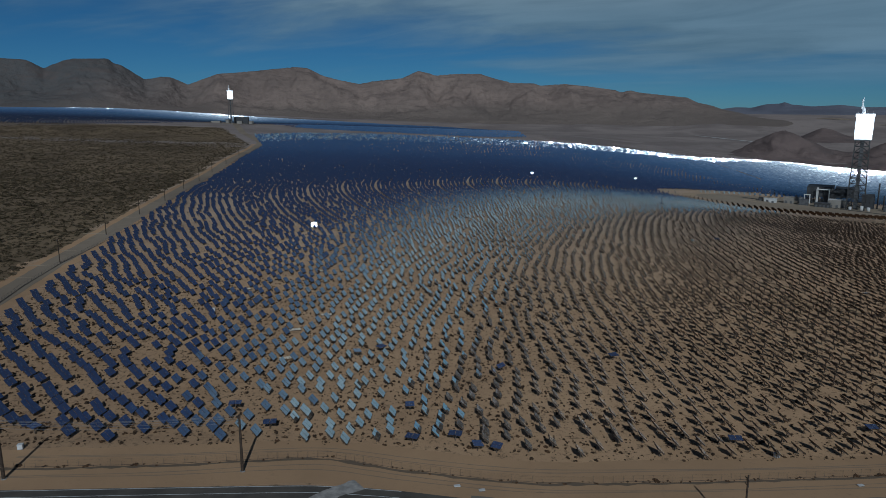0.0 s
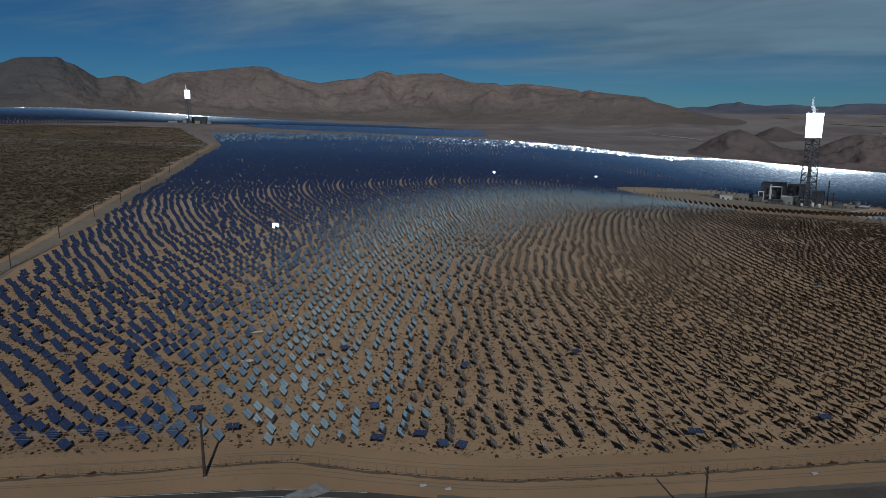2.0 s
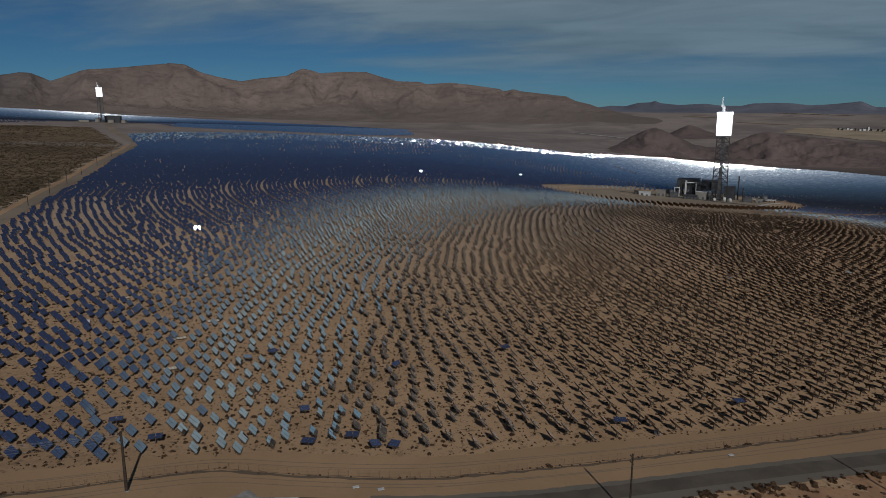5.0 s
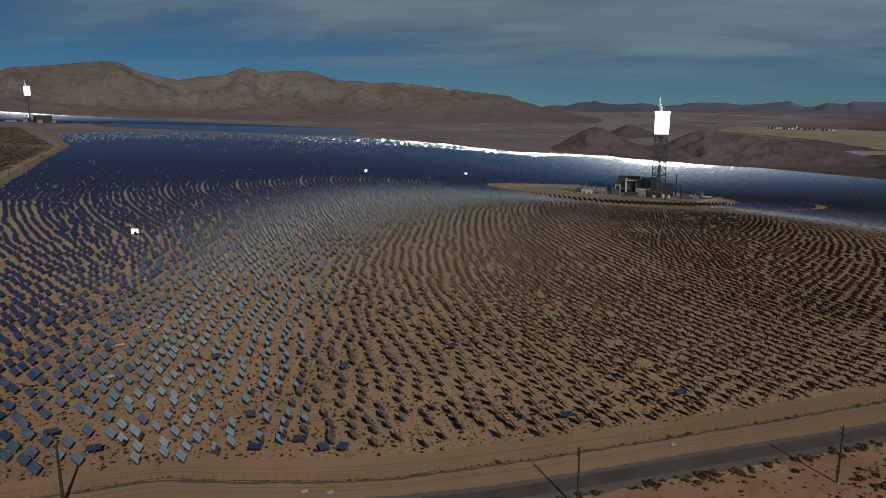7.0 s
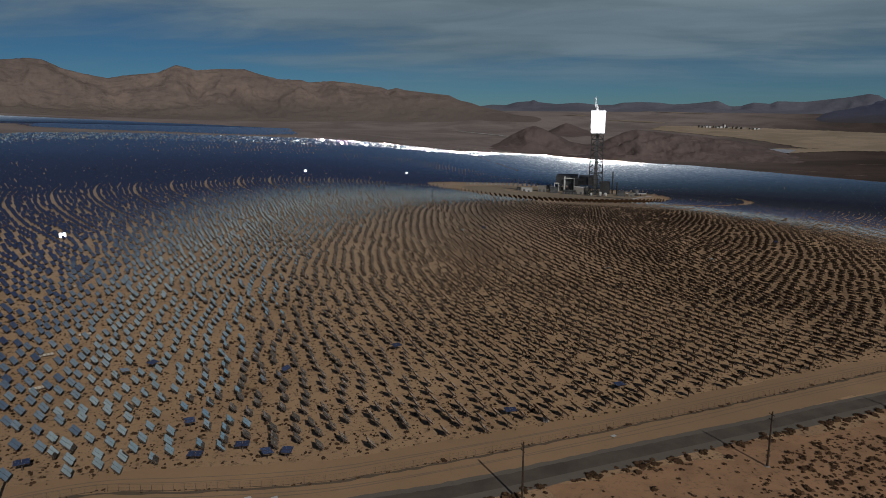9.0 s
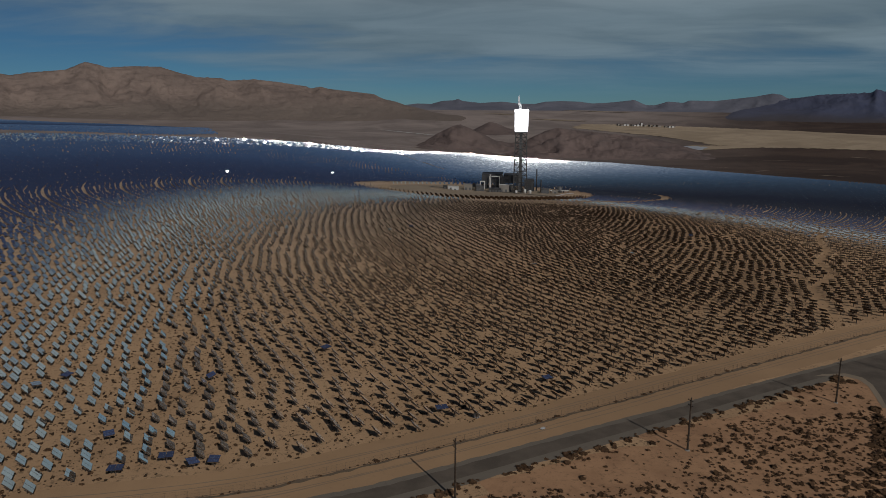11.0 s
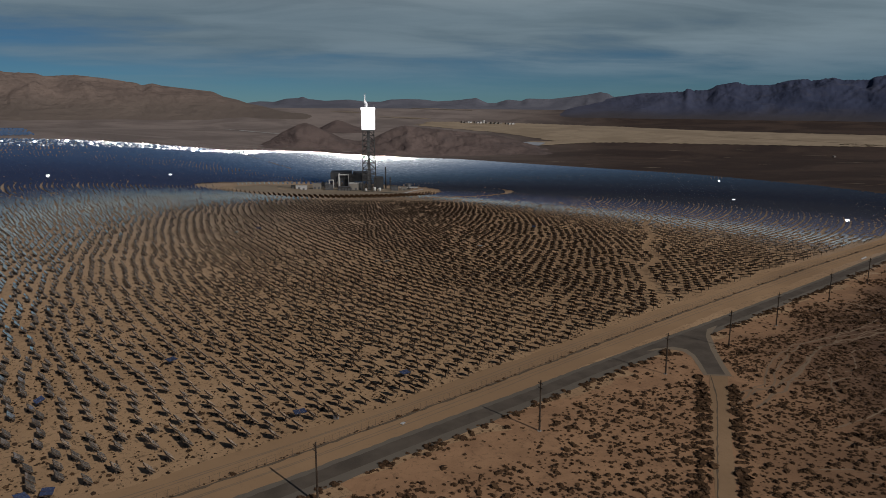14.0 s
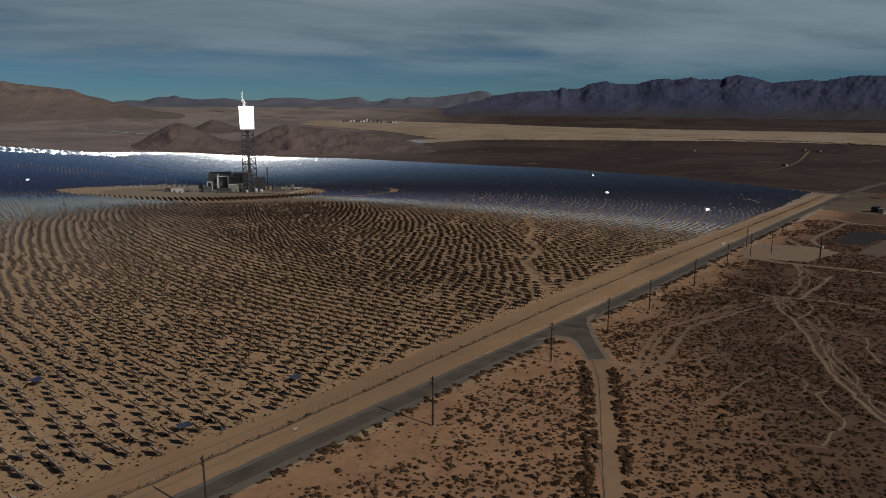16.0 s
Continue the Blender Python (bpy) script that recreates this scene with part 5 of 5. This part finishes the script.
block("equipment_shed", -122, 10, 6, 6, 5, DARKSTEEL, "small dark equipment shed in the yard", "shed", doors=1)
block("skid_unit", 40, 2, 12, 8, 7, GREYSTEEL, "grey equipment skid in the yard", "equipment", doors=2)
block("skid_unit", 56, 6, 9, 6, 5, PALEWALL, "pale equipment skid in the yard", "equipment", doors=1)
block("canopy", 64, 24, 30, 8, 3.2, WHITEWALL, "long low white canopy in the yard", "canopy", lift=2.6, legs=5)
tank(64, 24, 4.5, 9, GREYSTEEL, "grey steel storage tank in the yard")
tank(-70, 20, 3.4, 9, GREYSTEEL, "grey steel storage tank beside the control building")
tank(8, -10, 2.2, 6, WHITEWALL, "small white storage tank by the tower")
tank(16, -12, 2.2, 5, WHITEWALL, "small white storage tank by the tower")
tank(-6, -13, 2.0, 4, WHITEWALL, "small white storage tank by the tower")


def chimney(u, v, h):
    x, y = yard_at(u, v)
    root = empty("flue_stack", Matrix.Translation((x, y, float(land(x, y)))), "slender dark steel flue stack", "stack")
    bm = bmesh.new()
    add_tube(bm, (0, 0, -0.5), (0, 0, h), 1.1, 0.9, 12)
    part("flue", bm, DARKSTEEL, root)
    bm = bmesh.new()
    add_tube(bm, (0, 0, h * 0.7), (0, 0, h * 0.73), 1.9, 1.9, 12)
    part("platform", bm, GREYSTEEL, root)


def pipe_rack(u, v, w, h):
    """A portal of white steam pipe."""
    x, y = yard_at(u, v)
    root = empty("pipe_rack", Matrix.Translation((x, y, float(land(x, y)))) @ FACE, "white steam pipe bent over two uprights", "pipe rack")
    for x0 in (-w / 2, w / 2):
        bm = bmesh.new()
        add_tube(bm, (x0, 0, -0.5), (x0, 0, h), 0.8, 0.8, 10)
        part("riser", bm, WHITEWALL, root)
    bm = bmesh.new()
    add_tube(bm, (-w / 2 - 0.8, 0, h), (w / 2 + 0.8, 0, h), 0.8, 0.8, 10)
    part("header", bm, WHITEWALL, root)


pipe_rack(-42, 27, 16, 22)
pipe_rack(-62, 27, 7, 13)
chimney(27, 34, 36)
chimney(34, 22, 20)
# the far tower's plant
for du, dv, w, h in ((26, 30, 46, 22), (-18, 26, 14, 12), (60, 20, 12, 9), (-60, 30, 30, 6), (30, -5, 16, 9)):
    bm = bmesh.new()
    add_box(bm, (-w / 2, -8, -1), (w / 2, 8, h), 0.3)
    x, y = FAR_TOWER[0] + du, FAR_TOWER[1] + dv
    root = empty("plant_building", Matrix.Translation((x, y, float(land(x, y)))), "distant dark plant building below the far tower", "industrial building")
    part("wall", bm, DARKWALL if h > 15 else PALEWALL, root)
    bm = bmesh.new()
    add_box(bm, (-w / 2 - 0.4, -8.4, h), (w / 2 + 0.4, 8.4, h + 0.6))
    part("roof", bm, GREYSTEEL, root)
patch("far_yard", [(FAR_TOWER[0] + 150 * math.cos(t), FAR_TOWER[1] + 95 * math.sin(t)) for t in np.linspace(0, 2 * math.pi, 30, endpoint=False)], 0.3, GRAVEL, "pale gravel yard round the far tower", "yard", 15.0)


# ---------------------------------------------------------------- small things on the ground
def crate(at, w, d, h, material, label, category, turn=0.0):
    root = empty(category.replace(" ", "_"), Matrix.Translation((at[0], at[1], float(land(*at)))) @ Matrix.Rotation(radians(turn), 4, "Z"), label, category)
    bm = bmesh.new()
    add_box(bm, (-w / 2, -d / 2, 0.15), (w / 2, d / 2, h), 0.06)
    part("body", bm, material, root)
    bm = bmesh.new()
    add_box(bm, (-w / 2 - 0.06, -d / 2 - 0.06, h), (w / 2 + 0.06, d / 2 + 0.06, h + 0.1), 0.03)
    part("lid", bm, material, root)
    for side in (-1, 1):
        bm = bmesh.new()
        add_box(bm, (-w / 2, side * d * 0.35 - 0.1, -0.05), (w / 2, side * d * 0.35 + 0.1, 0.15))
        part("skid", bm, GREYSTEEL, root)


def pallet(at, turn):
    """Eight pale panels laid out on a low steel frame."""
    root = empty("panel_pallet", Matrix.Translation((at[0], at[1], float(land(*at)))) @ Matrix.Rotation(radians(turn), 4, "Z"), "pale panels laid in two rows on a low steel frame", "pallet")
    bm = bmesh.new()
    for y in (-1.5, 0.0, 1.5):
        add_box(bm, (-2.9, y - 0.08, 0.5), (2.9, y + 0.08, 0.7))
    part("frame", bm, FRAMESTEEL, root)
    for x in (-2.6, 2.6):
        for y in (-1.5, 1.5):
            bm = bmesh.new()
            add_box(bm, (x - 0.08, y - 0.08, -0.1), (x + 0.08, y + 0.08, 0.5))
            part("leg", bm, FRAMESTEEL, root)
    for x in (-2.16, -0.72, 0.72, 2.16):
        for y in (-0.8, 0.8):
            bm = bmesh.new()
            add_box(bm, (x - 0.6, y - 0.66, 0.71), (x + 0.6, y + 0.66, 0.8), 0.02)
            part("panel", bm, PALEPANEL, root)


PALEPANEL = plain("pale_panel", (0.62, 0.55, 0.42), 0.6, 0.0, 0.1, 0.8)
for at, turn in zip([(-81, 452), (-62, 355), (-73, 327), (-68, 285), (-118, 402)], (20, 12, 15, 22, 35)):
    pallet(at, turn)
for at in ((107, 205), (-130, 197), (-123, 358)):
    crate(at, 1.5, 1.4, 1.6, WHITEWALL, "small white equipment cabinet beside the heliostats", "equipment cabinet", 15)
for at in ((4, 181.5), (11, 179.5), (124, 188)):
    crate(at, 1.7, 1.0, 0.3, WHITEWALL, "low white concrete vault cover in the sandy verge", "vault cover", 10)
crate((996, 198), 13, 9, 7, DARKWALL, "dark shed with pale panels on the bare lot", "shed", 5)
crate((984, 190), 6, 6, 6, PALEWALL, "pale panelled shed on the bare lot", "shed", 5)
crate((614, 237), 11, 0.9, 0.9, WHITEWALL, "long low white barrier beside the road", "barrier", 6)


def van(at, turn):
    root = empty("van", Matrix.Translation((at[0], at[1], float(land(*at)))) @ Matrix.Rotation(radians(turn), 4, "Z"), "white parked site van beside a wooden pole", "van")
    for name, lo, hi, mat in (("body", (-2.6, -1.0, 0.4), (1.3, 1.0, 2.3), WHITEWALL), ("cab", (1.3, -0.98, 0.4), (2.6, 0.98, 1.5), WHITEWALL), ("windscreen", (1.3, -0.9, 1.5), (1.75, 0.9, 2.15), DARKWALL)):
        bm = bmesh.new()
        add_box(bm, lo, hi, 0.12)
        part(name, bm, mat, root)
    for x in (-1.7, 1.7):
        for y in (-1.0, 1.0):
            bm = bmesh.new()
            add_tube(bm, (x, y - 0.12, 0.36), (x, y + 0.12, 0.36), 0.36, 0.36, 12)
            part("wheel", bm, DARKWALL, root)


van((654, 168), 70)
for at, w, h in (((2452, 710), 11, 6), ((2431, 661), 15, 5), ((1833, 571), 11, 7), ((2300, 1010), 7, 5)):
    crate(at, w, 7, h, PALEWALL, "small pale shed standing far out on the flats", "shed", 70)
rng_town = random.Random(12)
for k in range(17):
    f = k / 16
    x, y = 2414 + 173 * f, 3025 + -234 * f + rng_town.uniform(-15, 15)
    w, h = rng_town.uniform(9, 22), rng_town.choice((8, 10, 14, 18, 28) if 4 < k < 9 else (6, 8, 10))
    root = empty("town_building", Matrix.Translation((x, y, float(land(x, y)))), "tiny distant pale town building on the valley floor", "building", "distant town")
    bm = bmesh.new()
    add_box(bm, (-w / 2, -6, -2), (w / 2, 6, h), 0.2)
    part("wall", bm, rng_town.choice((WHITEWALL, PALEWALL, PALEWALL)), root)
    bm = bmesh.new()
    add_box(bm, (-w / 2 - 0.5, -6.5, h), (w / 2 + 0.5, 6.5, h + 1.2))
    part("roof", bm, rng_town.choice((GREYSTEEL, ROCK_RED)), root)


# ---------------------------------------------------------------- scrub
def bush_template(seed, leaves, size=1.0, spread=1.0):
    """A low rounded clump of leaf sprays set round a dome, uneven at the rim."""
    rng = np.random.default_rng(seed)
    v = []
    for k in range(leaves):
        t = 2.4 * k + rng.uniform(-0.5, 0.5)
        e = math.asin(min(0.98, (k + 0.5) / leaves * rng.uniform(0.8, 1.15)))
        r = rng.uniform(0.5, 0.85) * spread
        out = np.array([math.cos(t) * math.cos(e), math.sin(t) * math.cos(e), math.sin(e)])
        c = out * r * np.array([1.0, 1.0, 0.62 / spread]) + np.array([0, 0, 0.05])
        n = out * 0.8 + rng.normal(0, 0.3, 3) + np.array([0, -0.15, 0.55])
        n /= np.linalg.norm(n)
        a = np.cross(n, np.array([0.1, 0.2, 1.0]))
        a /= np.linalg.norm(a)
        b = np.cross(n, a)
        s = rng.uniform(0.32, 0.56) * (1.25 if leaves < 6 else 1.0)
        j = rng.uniform(0.35, 1.2, 4)
        v += [c + (-a - b * 0.8) * s * j[0], c + (a - b * 0.7) * s * j[1], c + (a * 0.8 + b * 0.8) * s * j[2], c + (-a * 0.8 + b) * s * j[3]]
    v = np.array(v) * size
    v[:, 2] = np.maximum(v[:, 2], 0.0)
    return v


def scatter(name, p, size, leaves, label, seed, leaf=None, spread=1.0):
    rng = np.random.default_rng(seed)
    out = []
    kinds = [bush_template(seed * 10 + k, leaves, 1.0, spread) for k in range(6)]
    pick = rng.integers(0, 6, len(p))
    z = land(p[:, 0], p[:, 1])
    for k in range(6):
        s = pick == k
        t = rng.uniform(0, 2 * math.pi, s.sum())
        c, sn = np.cos(t)[:, None], np.sin(t)[:, None]
        b = kinds[k]
        m = size[s][:, None]
        st = rng.uniform(0.75, 1.35, s.sum())[:, None]
        x = p[s, 0][:, None] + m * (b[None, :, 0] * c * st - b[None, :, 1] * sn)
        y = p[s, 1][:, None] + m * (b[None, :, 0] * sn * st + b[None, :, 1] * c)
        out.append(np.stack([x, y, z[s][:, None] + m * b[None, :, 2]], -1).reshape(-1, 3))
    v = np.concatenate(out)
    q = np.arange(len(v)).reshape(-1, 4)
    tagged(new(name, mesh_of(name, v, q, leaf or CREOSOTE)), label, "shrubs", kind="stuff")


def clear_of(p, lines):
    keep = np.ones(len(p), bool)
    for line, width in lines:
        c = along(line, max(2.0, width * 0.6))
        for k in range(0, len(p), 4000):
            d2 = ((p[k:k + 4000, None] - c[None]) ** 2).sum(2).min(1)
            keep[k:k + 4000] &= d2 > (width * 0.55) ** 2
    return p[keep]


def clumped(rng, count, lo, hi, seed, scale, cut):
    p = np.column_stack([rng.uniform(lo[0], hi[0], count), rng.uniform(lo[1], hi[1], count)])
    w = relief(p[:, 0] / scale, p[:, 1] / scale, seed, 4)
    return p[w > cut + rng.uniform(-0.16, 0.16, len(p))]


def build_scrub():
    rng = np.random.default_rng(77)
    # south of the road
    p = np.concatenate([clumped(rng, 40000, (40, -60), (860, 240), 3, 38.0, 0.45), clumped(rng, 13000, (40, -40), (340, 190), 21, 9.0, 0.44), clumped(rng, 6000, (270, 0), (480, 190), 22, 14.0, 0.46)])
    gap = np.abs(p[:, 1] - np.interp(p[:, 0], [q[0] for q in ROAD], [q[1] for q in ROAD]))
    p = p[(gap > 24 + 8 * np.sin(p[:, 0] / 17)) | (rng.random(len(p)) < 0.16)]
    p = p[inside(p, SOUTH)]
    p = clear_of(p, [(TR, w + 1.5) for TR, w in TRACKS] + [([(262, 153), (237, 134), (169, 92), (60, 22)], 9.0), ([(300, 190), (270, 161), (255, 146)], 15.0), (ROAD, 17.0)])
    for ring in ([(960, 190), (980, 262), (1230, 286), (1300, 286), (1260, 180)], [(560, 200), (600, 214), (640, 216), (660, 170), (640, 150), (575, 155)], [(690, 142), (700, 172), (800, 172), (790, 136)],
                 [(640, 120), (648, 140), (740, 138), (735, 108)]):
        p = p[~inside(p, ring)]
    d = np.hypot(p[:, 0], p[:, 1])
    size = rng.lognormal(-0.42, 0.42, len(p)).clip(0.25, 1.8)
    near = d < 420
    scatter("creosote_scrub", p[near], size[near], 9, "dark olive and brown creosote bushes dotted over the ground", 4, None, 0.8)
    scatter("far_creosote_scrub", p[~near], size[~near] * 1.35, 4, "dark scrub bushes dotted over the farther ground", 5)
    # a denser fringe along the road's edge, and single bushes on the verge and under the fence
    edge = np.array(offset_line(ROAD[6:19], -8.3))
    e = edge[rng.integers(0, len(edge), 1100)] + rng.normal(0, 1.3, (1100, 2))
    e = e[relief(e[:, 0] / 9, e[:, 1] / 9, 71, 3) > rng.uniform(0.42, 0.68, len(e))]
    line = along(FENCE, 2.0)
    e = e[np.hypot(e[:, 0] - 292, e[:, 1] - 180) > 19]
    f = line[rng.integers(0, len(line), 700)] + rng.normal(0, 0.45, (700, 2))
    g = np.column_stack([rng.uniform(-200, 400, 500), rng.uniform(178, 240, 500)])
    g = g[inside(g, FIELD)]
    h = []
    for aside, wide in ((-5.6, 1.5), (5.4, 1.2)):
        side = along(offset_line([(255, 149), (237, 136), (169, 94), (100, 50)], aside), 1.0)
        h.append(side[rng.integers(0, len(side), 230)] + rng.normal(0, wide, (230, 2)))
    h = np.concatenate(h)
    h = clear_of(h, [([(262, 153), (237, 136), (169, 92), (60, 22)], 6.6), ([(300, 190), (270, 161), (255, 149)], 15.0)])
    big = np.array([(268, 183), (270, 177.6), (266, 182.5), (266, 179), (250, 154), (236, 144), (220, 134), (201, 123)])
    p = np.concatenate([e, f, g, h, big])
    scatter("verge_scrub", p, np.concatenate([rng.uniform(0.5, 1.5, len(e)), np.where(rng.random(len(f)) < 0.1, 1.0, rng.uniform(0.2, 0.55, len(f))), rng.uniform(0.4, 1.0, len(g)), rng.uniform(0.5, 1.9, len(h)), np.array([2.6, 2.0, 1.7, 1.4, 2.4, 2.2, 2.2, 2.0])]), 14, "small dry bushes along the road edge and fence", 6)
    # between the heliostats
    p = clumped(rng, 21000, (-300, 200), (760, 700), 9, 30.0, 0.46)
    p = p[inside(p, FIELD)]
    scatter("field_scrub", p, rng.lognormal(-0.75, 0.45, len(p)).clip(0.2, 1.1), 3, "low dry tufts growing between the heliostats", 7, DRYBRUSH, 0.55)
    p = clumped(rng, 20000, (-260, 195), (360, 430), 10, 9.0, 0.44)
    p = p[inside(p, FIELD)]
    scatter("near_field_scrub", p, rng.lognormal(-0.62, 0.42, len(p)).clip(0.25, 1.15), 7, "small dark brown bushes growing between the heliostats", 12, DRYBRUSH, 0.55)
    # west of the perimeter road
    a = clumped(rng, 46000, (-900, 300), (-250, 1250), 13, 22.0, 0.40)
    b = clumped(rng, 46000, (-1600, 650), (-300, 2100), 14, 60.0, 0.40)
    a = a[rng.random(len(a)) > (a[:, 1] - 700) / 550]
    b = b[rng.random(len(b)) < (b[:, 1] - 650) / 550]
    p = np.concatenate([a, b])
    p = p[inside(p, WEST)]
    scatter("west_scrub", p, rng.lognormal(0.45, 0.35, len(p)).clip(0.6, 3.0), 4, "low dark scrub covering the desert west of the plant", 8, SAGE)


build_scrub()

rng_line = np.random.default_rng(9)
hedge = along([(2700, 1160), (2735, 1004), (2767, 852), (2752, 697), (2697, 533), (2640, 400)], 2.2)
hedge = hedge + rng_line.normal(0, 9, hedge.shape)
scatter("distant_scrub_line", hedge, rng_line.uniform(2.5, 6.0, len(hedge)), 7, "dark line of distant scrub at the edge of the dry lake", 31, SAGE)
